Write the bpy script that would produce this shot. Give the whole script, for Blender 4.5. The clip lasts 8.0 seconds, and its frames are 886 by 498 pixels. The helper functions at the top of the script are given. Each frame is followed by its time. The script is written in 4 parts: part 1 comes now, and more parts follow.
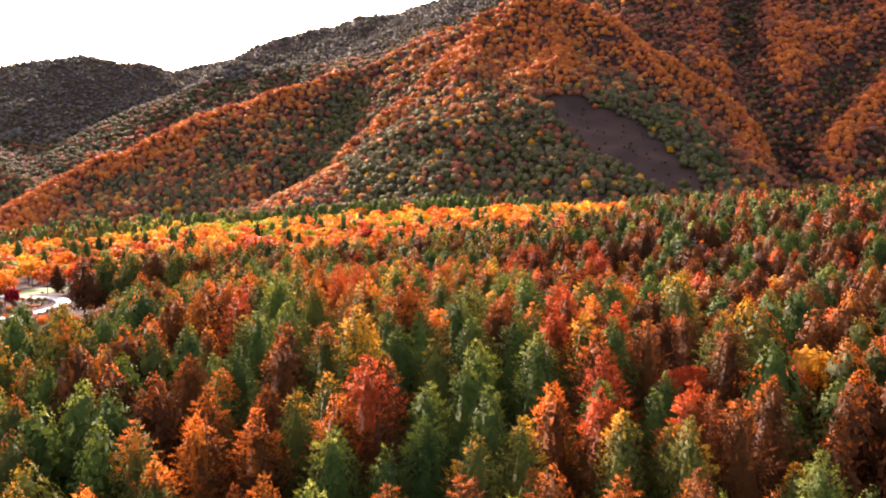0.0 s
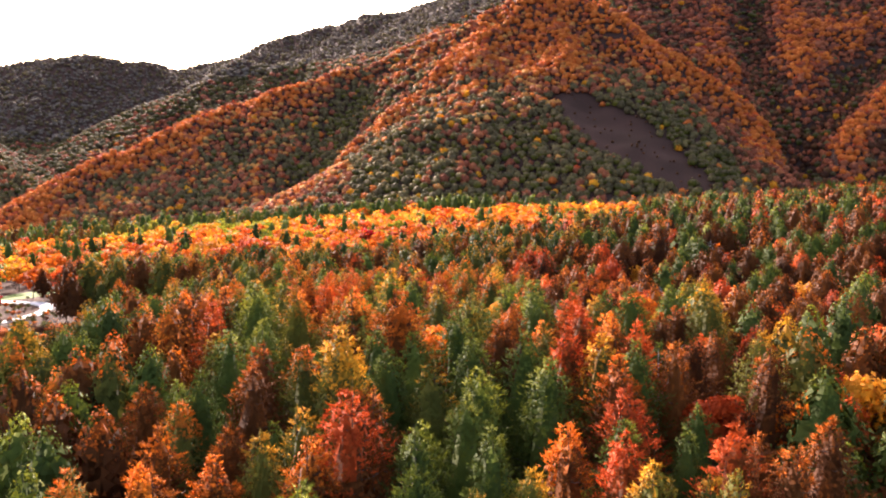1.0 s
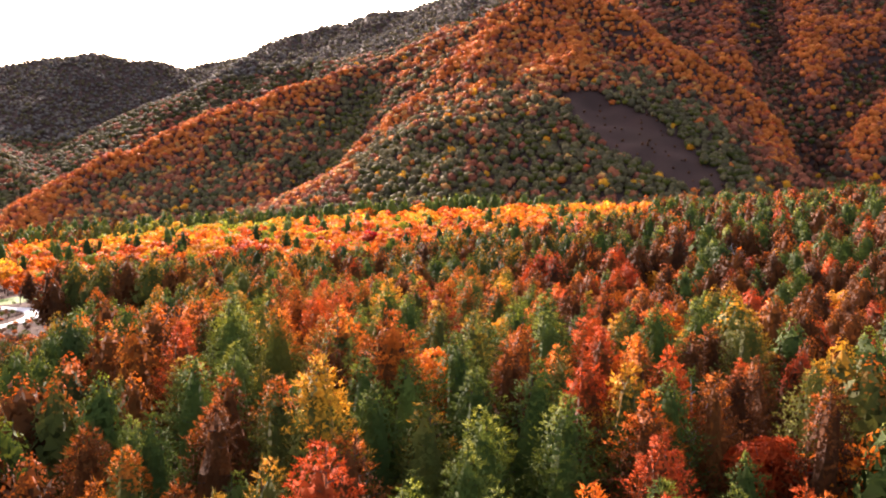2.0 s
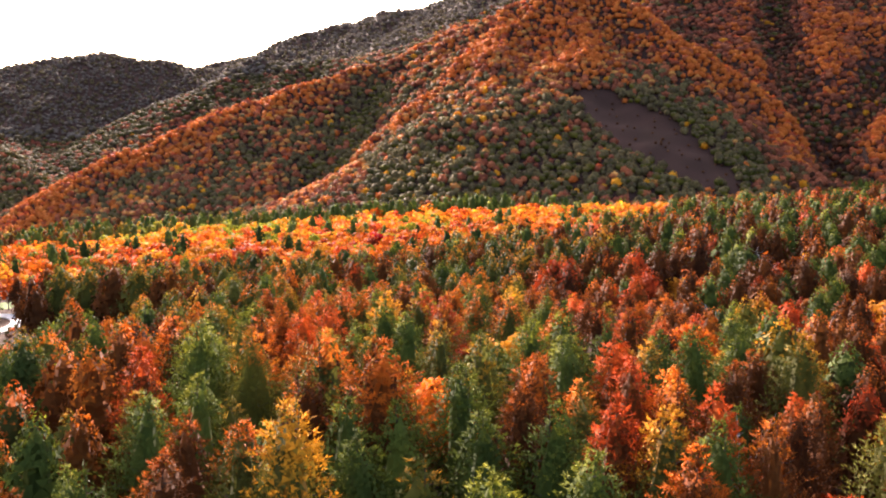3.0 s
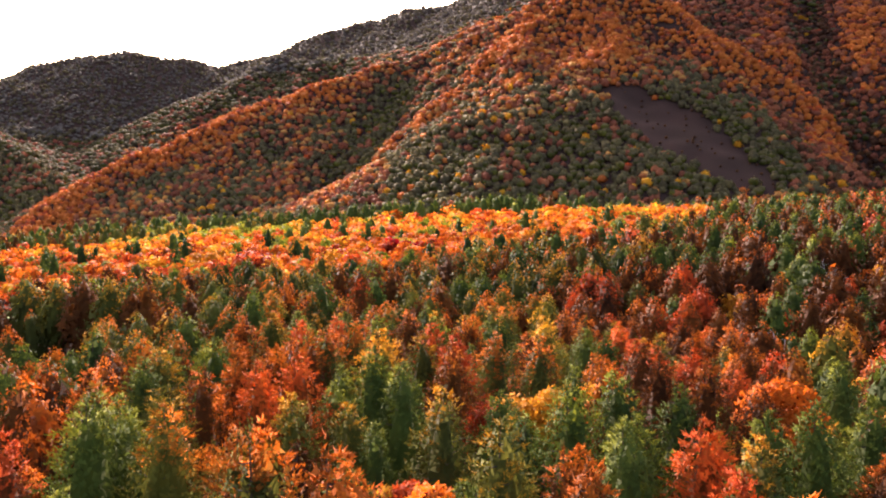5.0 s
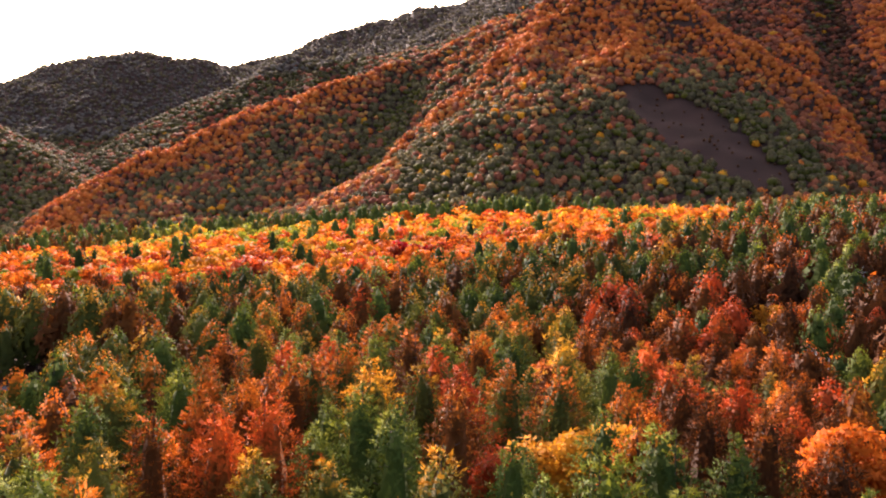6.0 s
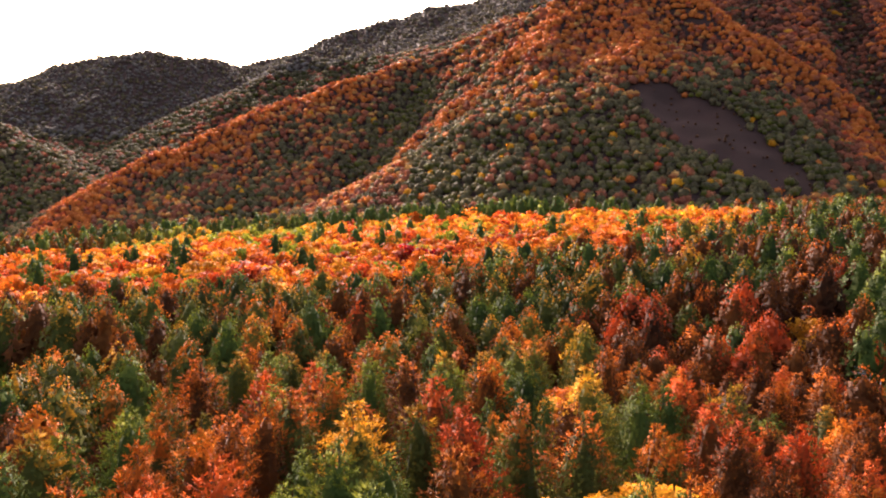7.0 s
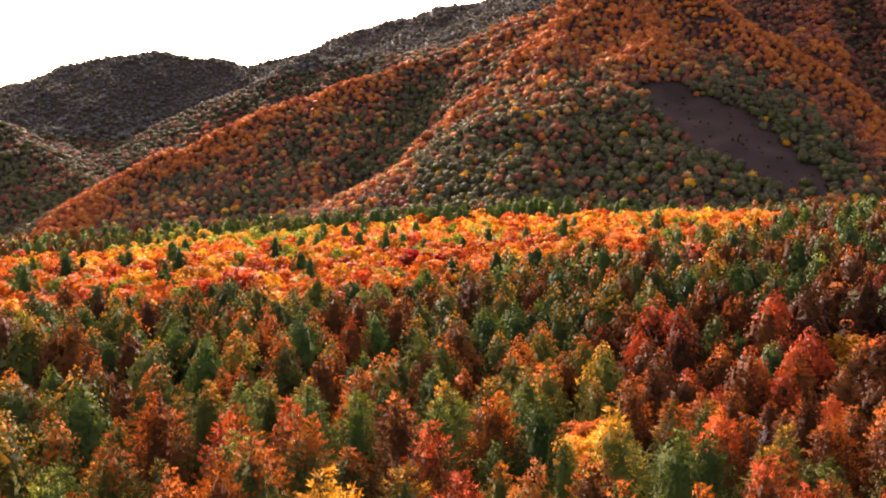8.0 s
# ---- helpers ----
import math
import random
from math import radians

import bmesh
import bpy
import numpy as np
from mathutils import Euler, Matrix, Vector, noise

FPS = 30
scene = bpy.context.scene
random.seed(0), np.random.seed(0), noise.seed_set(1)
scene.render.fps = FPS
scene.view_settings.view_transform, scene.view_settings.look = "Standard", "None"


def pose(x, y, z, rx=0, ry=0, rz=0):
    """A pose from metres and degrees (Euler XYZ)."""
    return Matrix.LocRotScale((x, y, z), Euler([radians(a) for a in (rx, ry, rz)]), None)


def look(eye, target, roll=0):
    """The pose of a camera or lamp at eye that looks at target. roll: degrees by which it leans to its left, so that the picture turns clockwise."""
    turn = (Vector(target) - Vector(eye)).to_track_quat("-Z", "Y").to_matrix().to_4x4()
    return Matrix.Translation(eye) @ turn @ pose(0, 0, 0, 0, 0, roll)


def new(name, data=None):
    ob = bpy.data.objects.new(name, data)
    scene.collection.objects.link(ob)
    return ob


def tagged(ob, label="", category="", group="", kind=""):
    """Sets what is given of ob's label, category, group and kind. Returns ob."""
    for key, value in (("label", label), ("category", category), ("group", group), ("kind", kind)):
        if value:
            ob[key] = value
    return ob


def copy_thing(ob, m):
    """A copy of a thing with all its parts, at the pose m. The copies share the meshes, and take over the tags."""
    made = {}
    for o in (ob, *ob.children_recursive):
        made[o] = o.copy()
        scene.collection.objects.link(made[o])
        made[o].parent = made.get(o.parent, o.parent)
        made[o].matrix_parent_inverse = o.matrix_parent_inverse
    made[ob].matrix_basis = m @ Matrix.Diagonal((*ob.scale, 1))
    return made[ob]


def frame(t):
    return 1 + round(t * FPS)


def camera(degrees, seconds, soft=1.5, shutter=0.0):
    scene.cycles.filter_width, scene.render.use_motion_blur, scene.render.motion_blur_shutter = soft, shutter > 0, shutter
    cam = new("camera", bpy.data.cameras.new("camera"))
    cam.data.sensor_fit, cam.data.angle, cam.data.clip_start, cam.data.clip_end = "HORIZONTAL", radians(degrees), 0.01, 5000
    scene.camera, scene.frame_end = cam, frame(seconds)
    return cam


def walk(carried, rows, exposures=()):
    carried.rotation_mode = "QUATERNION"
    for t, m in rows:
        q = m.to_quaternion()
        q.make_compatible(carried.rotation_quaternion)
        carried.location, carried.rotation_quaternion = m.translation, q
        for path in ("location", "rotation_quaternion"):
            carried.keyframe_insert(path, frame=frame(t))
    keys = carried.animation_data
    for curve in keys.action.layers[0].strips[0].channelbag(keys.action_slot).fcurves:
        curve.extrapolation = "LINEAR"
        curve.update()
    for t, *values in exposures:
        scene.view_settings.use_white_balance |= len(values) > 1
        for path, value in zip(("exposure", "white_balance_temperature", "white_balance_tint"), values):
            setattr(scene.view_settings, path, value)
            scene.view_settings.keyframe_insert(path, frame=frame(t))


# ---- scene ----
cam = camera(50.0, 8.0, soft=2.0)
# seconds, place, yaw, pitch, roll
PATH = [
    (0.0, 0.00, 0.00, 33.00, 0.000, -5.039, -0.083),
    (0.5, 0.53, 7.50, 33.00, 0.161, -5.071, -0.069),
    (1.0, 1.02, 15.02, 33.00, 0.359, -5.101, -0.055),
    (1.5, 1.46, 22.54, 33.00, 0.593, -5.128, -0.041),
    (2.0, 1.86, 30.08, 33.00, 0.863, -5.152, -0.028),
    (2.5, 2.20, 37.62, 33.00, 1.166, -5.174, -0.014),
    (3.0, 2.50, 45.17, 33.01, 1.499, -5.193, 0.000),
    (3.5, 2.75, 52.73, 33.01, 1.856, -5.209, 0.014),
    (4.0, 2.96, 60.30, 33.01, 2.233, -5.223, 0.028),
    (4.5, 3.11, 67.88, 33.01, 2.622, -5.235, 0.041),
    (5.0, 3.22, 75.47, 33.01, 3.016, -5.244, 0.055),
    (5.5, 3.29, 83.07, 33.01, 3.406, -5.250, 0.069),
    (6.0, 3.30, 90.68, 33.01, 3.783, -5.254, 0.083),
    (6.5, 3.27, 98.29, 33.01, 4.138, -5.255, 0.097),
    (7.0, 3.19, 105.92, 33.01, 4.462, -5.254, 0.110),
    (7.5, 3.07, 113.56, 33.01, 4.747, -5.250, 0.124),
    (8.0, 2.90, 121.20, 33.02, 4.985, -5.244, 0.138),
]
walk(cam, [(t, pose(x, y, z, 90 + pitch, roll, yaw)) for t, x, y, z, yaw, pitch, roll in PATH],
     exposures=[(0, 2.16, 6400, 24), (4, 1.97, 6400, 24), (8, 1.74, 6400, 24)])

# ---- world and sun ----
SUN_AZ, SUN_EL = -16.4, 22.0
world = bpy.data.worlds.new("sky")
scene.world = world
world.use_nodes = True
wt = world.node_tree
sky = wt.nodes.new("ShaderNodeTexSky")
sky.sky_type, sky.sun_disc = "NISHITA", False
sky.sun_elevation, sky.sun_rotation = radians(SUN_EL), radians(SUN_AZ)
sky.air_density, sky.dust_density, sky.ozone_density = 1.0, 5.0, 1.0
wt.nodes["Background"].inputs["Strength"].default_value = 0.15
wt.links.new(sky.outputs[0], wt.nodes["Background"].inputs["Color"])

sun = new("sun", bpy.data.lights.new("sun", "SUN"))
sun.data.energy, sun.data.angle, sun.data.color = 4.2, radians(0.6), (1.0, 0.88, 0.73)
sun.matrix_world = look((0, 0, 0), (-math.sin(radians(SUN_AZ)) * math.cos(radians(SUN_EL)),
                                    -math.cos(radians(SUN_AZ)) * math.cos(radians(SUN_EL)), -math.sin(radians(SUN_EL))))


# ---- materials ----
def material(name):
    m = bpy.data.materials.new(name)
    m.use_nodes = True
    return m, m.node_tree.nodes, m.node_tree.links, m.node_tree.nodes["Principled BSDF"]


def leaf_material(name, low, high, clear=0.5, speckle=0.12):
    """Thin foliage. low, high: dark, middle and light colour of the lower and of the outer leaves, blended by each
    leaf's share of the outer colour; the colour also varies from leaf to leaf, from tree to tree and from patch to
    patch."""
    m, n, l, p = material(name)
    geo, info = n.new("ShaderNodeNewGeometry"), n.new("ShaderNodeObjectInfo")
    tree, outer_share = n.new("ShaderNodeAttribute"), n.new("ShaderNodeAttribute")
    tree.attribute_name, outer_share.attribute_name = "tree", "outer_share"
    patch = n.new("ShaderNodeTexNoise")
    patch.inputs["Scale"].default_value, patch.inputs["Detail"].default_value = 0.35, 2.0
    l.new(geo.outputs["Position"], patch.inputs["Vector"])

    def scaled_sum(source, by, onto):
        add = n.new("ShaderNodeMath")
        add.operation = "MULTIPLY_ADD"
        l.new(source, add.inputs[0])
        add.inputs[1].default_value = by
        if isinstance(onto, float):
            add.inputs[2].default_value = onto
        else:
            l.new(onto, add.inputs[2])
        return add.outputs[0]

    v = scaled_sum(patch.outputs["Fac"], 0.6, -0.22)
    v = scaled_sum(geo.outputs["Random Per Island"], speckle, v)
    v = scaled_sum(info.outputs["Random"], 0.28, v)
    v = scaled_sum(tree.outputs["Fac"], 0.42, v)
    tones = []
    for dark, mid, light in (low, high):
        ramp = n.new("ShaderNodeValToRGB")
        e = ramp.color_ramp.elements
        e[0].position, e[0].color = 0.1, (*dark, 1)
        e[1].position, e[1].color = 0.9, (*light, 1)
        e.new(0.5).color = (*mid, 1)
        l.new(v, ramp.inputs[0])
        tones.append(ramp.outputs[0])
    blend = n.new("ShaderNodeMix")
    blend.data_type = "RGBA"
    l.new(outer_share.outputs["Fac"], blend.inputs[0])
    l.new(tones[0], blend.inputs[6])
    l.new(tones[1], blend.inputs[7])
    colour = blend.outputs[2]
    l.new(colour, p.inputs["Base Color"])
    p.inputs["Roughness"].default_value = 0.8
    p.inputs["Specular IOR Level"].default_value = 0.06
    t = n.new("ShaderNodeBsdfTranslucent")
    l.new(colour, t.inputs["Color"])
    mix = n.new("ShaderNodeMixShader")
    mix.inputs[0].default_value = clear
    l.new(p.outputs[0], mix.inputs[1])
    l.new(t.outputs[0], mix.inputs[2])
    l.new(mix.outputs[0], n["Material Output"].inputs["Surface"])
    return m


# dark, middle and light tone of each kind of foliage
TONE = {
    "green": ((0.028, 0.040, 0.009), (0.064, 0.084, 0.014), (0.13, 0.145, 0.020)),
    # olive, deepened to stand in for the shade of lower larch foliage
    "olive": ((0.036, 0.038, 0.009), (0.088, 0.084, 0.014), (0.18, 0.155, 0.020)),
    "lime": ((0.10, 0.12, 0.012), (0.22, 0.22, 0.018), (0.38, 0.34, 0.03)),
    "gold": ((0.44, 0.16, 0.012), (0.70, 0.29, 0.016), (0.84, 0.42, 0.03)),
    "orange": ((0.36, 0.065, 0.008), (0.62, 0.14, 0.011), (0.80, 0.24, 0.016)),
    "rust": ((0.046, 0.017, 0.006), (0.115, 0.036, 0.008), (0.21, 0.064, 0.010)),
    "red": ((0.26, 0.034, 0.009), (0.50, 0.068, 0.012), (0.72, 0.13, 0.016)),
    "crimson": ((0.20, 0.006, 0.008), (0.44, 0.014, 0.012), (0.62, 0.03, 0.02)),
    # ochre, sage and brick: hill leaf colours with some haze paleness mixed in
    "ochre": ((0.30, 0.12, 0.03), (0.52, 0.22, 0.05), (0.70, 0.36, 0.09)),
    "sage": ((0.066, 0.050, 0.026), (0.128, 0.094, 0.040), (0.22, 0.165, 0.058)),
    "brick": ((0.14, 0.042, 0.027), (0.32, 0.095, 0.045), (0.50, 0.165, 0.06)),
    "flame": ((0.34, 0.085, 0.022), (0.58, 0.15, 0.028), (0.74, 0.24, 0.04)),
    # grey-brown of the far ridges: distance haze put into the leaf colour
    "heather": ((0.13, 0.104, 0.078), (0.17, 0.132, 0.098), (0.22, 0.17, 0.12)),
    "dusk": ((0.05, 0.022, 0.014), (0.12, 0.05, 0.025), (0.20, 0.09, 0.03)),
}


def ground_material():
    m, n, l, p = material("forest_floor")
    geo = n.new("ShaderNodeNewGeometry")
    a, b = n.new("ShaderNodeTexNoise"), n.new("ShaderNodeTexNoise")
    a.inputs["Scale"].default_value, a.inputs["Detail"].default_value = 0.02, 6
    b.inputs["Scale"].default_value, b.inputs["Detail"].default_value = 1.3, 5
    for t in (a, b):
        l.new(geo.outputs["Position"], t.inputs["Vector"])
    r = n.new("ShaderNodeValToRGB")
    r.color_ramp.elements[0].position, r.color_ramp.elements[0].color = 0.3, (0.035, 0.02, 0.013, 1)
    r.color_ramp.elements[1].position, r.color_ramp.elements[1].color = 0.75, (0.075, 0.036, 0.026, 1)
    mix = n.new("ShaderNodeMath")
    mix.operation = "MULTIPLY_ADD"
    l.new(b.outputs["Fac"], mix.inputs[0])
    mix.inputs[1].default_value = 0.5
    half = n.new("ShaderNodeMath")
    half.operation = "MULTIPLY"
    half.inputs[1].default_value = 0.5
    l.new(a.outputs["Fac"], half.inputs[0])
    l.new(half.outputs[0], mix.inputs[2])
    l.new(mix.outputs[0], r.inputs[0])
    l.new(r.outputs[0], p.inputs["Base Color"])
    p.inputs["Roughness"].default_value = 0.95
    p.inputs["Specular IOR Level"].default_value = 0.03
    bump = n.new("ShaderNodeBump")
    bump.inputs["Strength"].default_value, bump.inputs["Distance"].default_value = 0.6, 0.3
    l.new(b.outputs["Fac"], bump.inputs["Height"])
    l.new(bump.outputs[0], p.inputs["Normal"])
    return m


def noisy_material(name, dark, light, scale, rough, bump_by=0.2):
    m, n, l, p = material(name)
    tex, geo, r, bump = (n.new(k) for k in ("ShaderNodeTexNoise", "ShaderNodeNewGeometry", "ShaderNodeValToRGB", "ShaderNodeBump"))
    tex.inputs["Scale"].default_value, tex.inputs["Detail"].default_value = scale, 6
    l.new(geo.outputs["Position"], tex.inputs["Vector"])
    r.color_ramp.elements[0].position, r.color_ramp.elements[0].color = 0.32, (*dark, 1)
    r.color_ramp.elements[1].position, r.color_ramp.elements[1].color = 0.7, (*light, 1)
    l.new(tex.outputs["Fac"], r.inputs[0])
    l.new(r.outputs[0], p.inputs["Base Color"])
    p.inputs["Roughness"].default_value = rough
    p.inputs["Specular IOR Level"].default_value = 0.12
    bump.inputs["Strength"].default_value, bump.inputs["Distance"].default_value = bump_by, 0.05
    l.new(tex.outputs["Fac"], bump.inputs["Height"])
    l.new(bump.outputs[0], p.inputs["Normal"])
    return m


FLOOR = ground_material()
BARK = noisy_material("grey_brown_bark", (0.035, 0.024, 0.018), (0.13, 0.095, 0.07), 6.0, 0.9, 0.6)
PALE_BARK = noisy_material("pale_birch_bark", (0.22, 0.19, 0.16), (0.55, 0.50, 0.45), 3.0, 0.8, 0.3)
ROAD = noisy_material("pale_concrete_road", (0.44, 0.42, 0.39), (0.62, 0.60, 0.56), 0.8, 0.8, 0.1)
PAVING = noisy_material("grey_asphalt", (0.05, 0.05, 0.055), (0.13, 0.125, 0.13), 1.5, 0.75, 0.2)
GRASS = noisy_material("mown_grass", (0.06, 0.11, 0.02), (0.16, 0.22, 0.04), 0.7, 0.9, 0.4)

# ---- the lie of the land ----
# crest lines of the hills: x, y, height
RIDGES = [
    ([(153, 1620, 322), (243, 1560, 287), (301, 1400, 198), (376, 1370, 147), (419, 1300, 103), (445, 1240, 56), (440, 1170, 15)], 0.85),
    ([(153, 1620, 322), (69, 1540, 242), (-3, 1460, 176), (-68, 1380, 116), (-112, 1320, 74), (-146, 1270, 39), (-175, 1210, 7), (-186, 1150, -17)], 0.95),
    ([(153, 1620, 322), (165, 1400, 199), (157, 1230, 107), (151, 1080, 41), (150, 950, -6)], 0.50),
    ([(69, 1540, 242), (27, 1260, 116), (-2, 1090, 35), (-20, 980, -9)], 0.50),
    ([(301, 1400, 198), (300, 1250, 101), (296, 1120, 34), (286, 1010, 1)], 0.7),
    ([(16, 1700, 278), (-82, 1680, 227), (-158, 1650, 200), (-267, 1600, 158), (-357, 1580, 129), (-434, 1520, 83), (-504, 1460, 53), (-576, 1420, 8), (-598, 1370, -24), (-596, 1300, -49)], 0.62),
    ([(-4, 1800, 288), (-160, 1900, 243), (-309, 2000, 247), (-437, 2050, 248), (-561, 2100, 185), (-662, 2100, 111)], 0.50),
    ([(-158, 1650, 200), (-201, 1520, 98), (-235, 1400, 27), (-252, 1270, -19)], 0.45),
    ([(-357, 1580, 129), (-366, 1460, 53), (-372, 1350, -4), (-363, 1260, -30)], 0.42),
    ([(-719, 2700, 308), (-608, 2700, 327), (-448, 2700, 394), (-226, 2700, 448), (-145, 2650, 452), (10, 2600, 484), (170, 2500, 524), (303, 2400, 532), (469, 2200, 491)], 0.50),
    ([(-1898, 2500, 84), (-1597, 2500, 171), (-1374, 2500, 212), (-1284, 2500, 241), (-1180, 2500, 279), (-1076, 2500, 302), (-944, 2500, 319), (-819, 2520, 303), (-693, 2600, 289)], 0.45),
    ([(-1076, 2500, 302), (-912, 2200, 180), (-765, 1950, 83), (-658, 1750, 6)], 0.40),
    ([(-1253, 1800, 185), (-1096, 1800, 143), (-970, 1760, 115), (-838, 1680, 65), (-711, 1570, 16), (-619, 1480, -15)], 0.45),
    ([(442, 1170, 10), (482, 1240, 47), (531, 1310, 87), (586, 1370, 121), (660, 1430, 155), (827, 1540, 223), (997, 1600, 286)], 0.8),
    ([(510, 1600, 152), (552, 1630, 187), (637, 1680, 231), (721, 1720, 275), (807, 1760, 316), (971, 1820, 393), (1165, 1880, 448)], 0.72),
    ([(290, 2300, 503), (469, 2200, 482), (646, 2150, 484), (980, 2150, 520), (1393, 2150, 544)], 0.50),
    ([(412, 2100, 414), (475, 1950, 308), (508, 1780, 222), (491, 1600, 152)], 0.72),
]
CROWN_RISE = 3.0   # the crests above are those of the tree tops; the soil lies this much lower


def wave(x, y, size, seed):
    """A cheap smooth noise, about -1 to 1."""
    r = np.random.RandomState(seed)
    out = 0 * x
    for k in range(5):
        a, ph, s = r.uniform(0, 6.28), r.uniform(0, 6.28), size * r.uniform(0.6, 1.5)
        out = out + np.sin((x * np.cos(a) + y * np.sin(a)) * 6.28 / s + ph)
    return out / 3.0


def valley(x, y):
    x_ = np.clip(x, -620, 620)
    y_ = np.clip(y, -200, 1100)
    return (0.07 * x_ - 0.008 * y_ - 9 * np.exp(-((x - 60) ** 2 + (y - 230) ** 2) / (2 * 55 ** 2))
            - 7 * np.exp(-((y - 66) / 32) ** 2 / 2) + 3.5 * np.exp(-((x + 10) / 35) ** 2 / 2 - ((y - 150) / 38) ** 2 / 2)
            - np.clip(0.06 * (y - 700 + 1.6 * np.clip(x, 0, 150)), 0, 24))


def lane_distance(x, y, line):
    best = np.full(np.shape(x), 1e9)
    for (x0, y0), (x1, y1) in zip(line, line[1:]):
        dx, dy = x1 - x0, y1 - y0
        s = np.clip(((x - x0) * dx + (y - y0) * dy) / (dx * dx + dy * dy), 0, 1)
        best = np.minimum(best, np.hypot(x - x0 - s * dx, y - y0 - s * dy))
    return best


# gullies between the spurs: line in plan, depth, width
GULLIES = [
    ([(436, 1160), (470, 1290), (503, 1550), (537, 1750), (610, 1950)], 36, 34),
    ([(470, 1290), (594, 1480), (700, 1590), (800, 1680)], 34, 40),
    ([(-137, 1600), (-176, 1450), (-196, 1250)], 24, 50),
]


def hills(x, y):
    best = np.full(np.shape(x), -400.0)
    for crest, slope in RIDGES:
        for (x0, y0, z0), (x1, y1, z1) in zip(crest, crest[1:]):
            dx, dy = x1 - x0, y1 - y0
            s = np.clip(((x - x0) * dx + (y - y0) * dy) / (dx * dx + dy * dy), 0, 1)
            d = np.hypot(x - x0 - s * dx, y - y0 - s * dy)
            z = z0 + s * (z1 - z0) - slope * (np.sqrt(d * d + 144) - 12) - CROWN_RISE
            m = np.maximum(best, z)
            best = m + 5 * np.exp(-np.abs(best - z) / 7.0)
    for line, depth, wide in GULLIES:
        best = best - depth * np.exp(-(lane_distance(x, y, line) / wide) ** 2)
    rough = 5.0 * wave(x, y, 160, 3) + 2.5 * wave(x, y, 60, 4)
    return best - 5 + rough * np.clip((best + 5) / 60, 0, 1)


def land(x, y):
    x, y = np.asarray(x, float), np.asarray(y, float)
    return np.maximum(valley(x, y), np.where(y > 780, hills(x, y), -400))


def mesh_from(name, verts, faces, mats, index=None, smooth=False):
    """verts (n, 3); faces (m, k) all of one size."""
    me = bpy.data.meshes.new(name)
    verts, faces = np.asarray(verts, np.float32), np.asarray(faces, np.int32)
    k = faces.shape[1]
    me.vertices.add(len(verts))
    me.vertices.foreach_set("co", verts.ravel())
    me.loops.add(faces.size)
    me.loops.foreach_set("vertex_index", faces.ravel())
    me.polygons.add(len(faces))
    me.polygons.foreach_set("loop_start", np.arange(0, faces.size, k, dtype=np.int32))
    for mat in mats:
        me.materials.append(mat)
    if index is not None:
        me.polygons.foreach_set("material_index", np.asarray(index, np.int32))
    me.polygons.foreach_set("use_smooth", np.full(len(faces), smooth))
    me.update(calc_edges=True)
    me.validate()
    return me


def axis(stops):
    out = []
    for a, b, step in stops:
        out.extend(np.arange(a, b, step))
    out.append(stops[-1][1])
    return np.array(out, float)


gx = axis([(-4300, -1900, 150), (-1900, -800, 22), (-800, 800, 10), (800, 1700, 22), (1700, 4300, 150)])
gy = axis([(-900, -100, 80), (-100, 900, 10), (900, 1800, 9), (1800, 2900, 18), (2900, 4700, 150)])
GX, GY = np.meshgrid(gx, gy)
GZ = land(GX, GY)
nx, ny = len(gx), len(gy)
i = np.arange((ny - 1) * nx).reshape(ny - 1, nx)[:, :-1].ravel()
ground = new("ground", mesh_from("ground", np.stack([GX, GY, GZ], -1).reshape(-1, 3),
                                 np.stack([i, i + 1, i + nx + 1, i + nx], -1), [FLOOR], smooth=True))
tagged(ground, "dark leaf-littered forest floor of valley and hills", "ground", kind="structure")


# ---- trees ----
def unit(v):
    return v / np.maximum(np.linalg.norm(v, axis=-1, keepdims=True), 1e-9)


def flakes(at, along, length, width, rng):
    """Slim triangles that start at 'at' and point 'along'."""
    side = unit(np.cross(along, unit(rng.normal(size=at.shape)))) * width[:, None] / 2
    return np.stack([at - side, at + side, at + along * length[:, None]], 1)


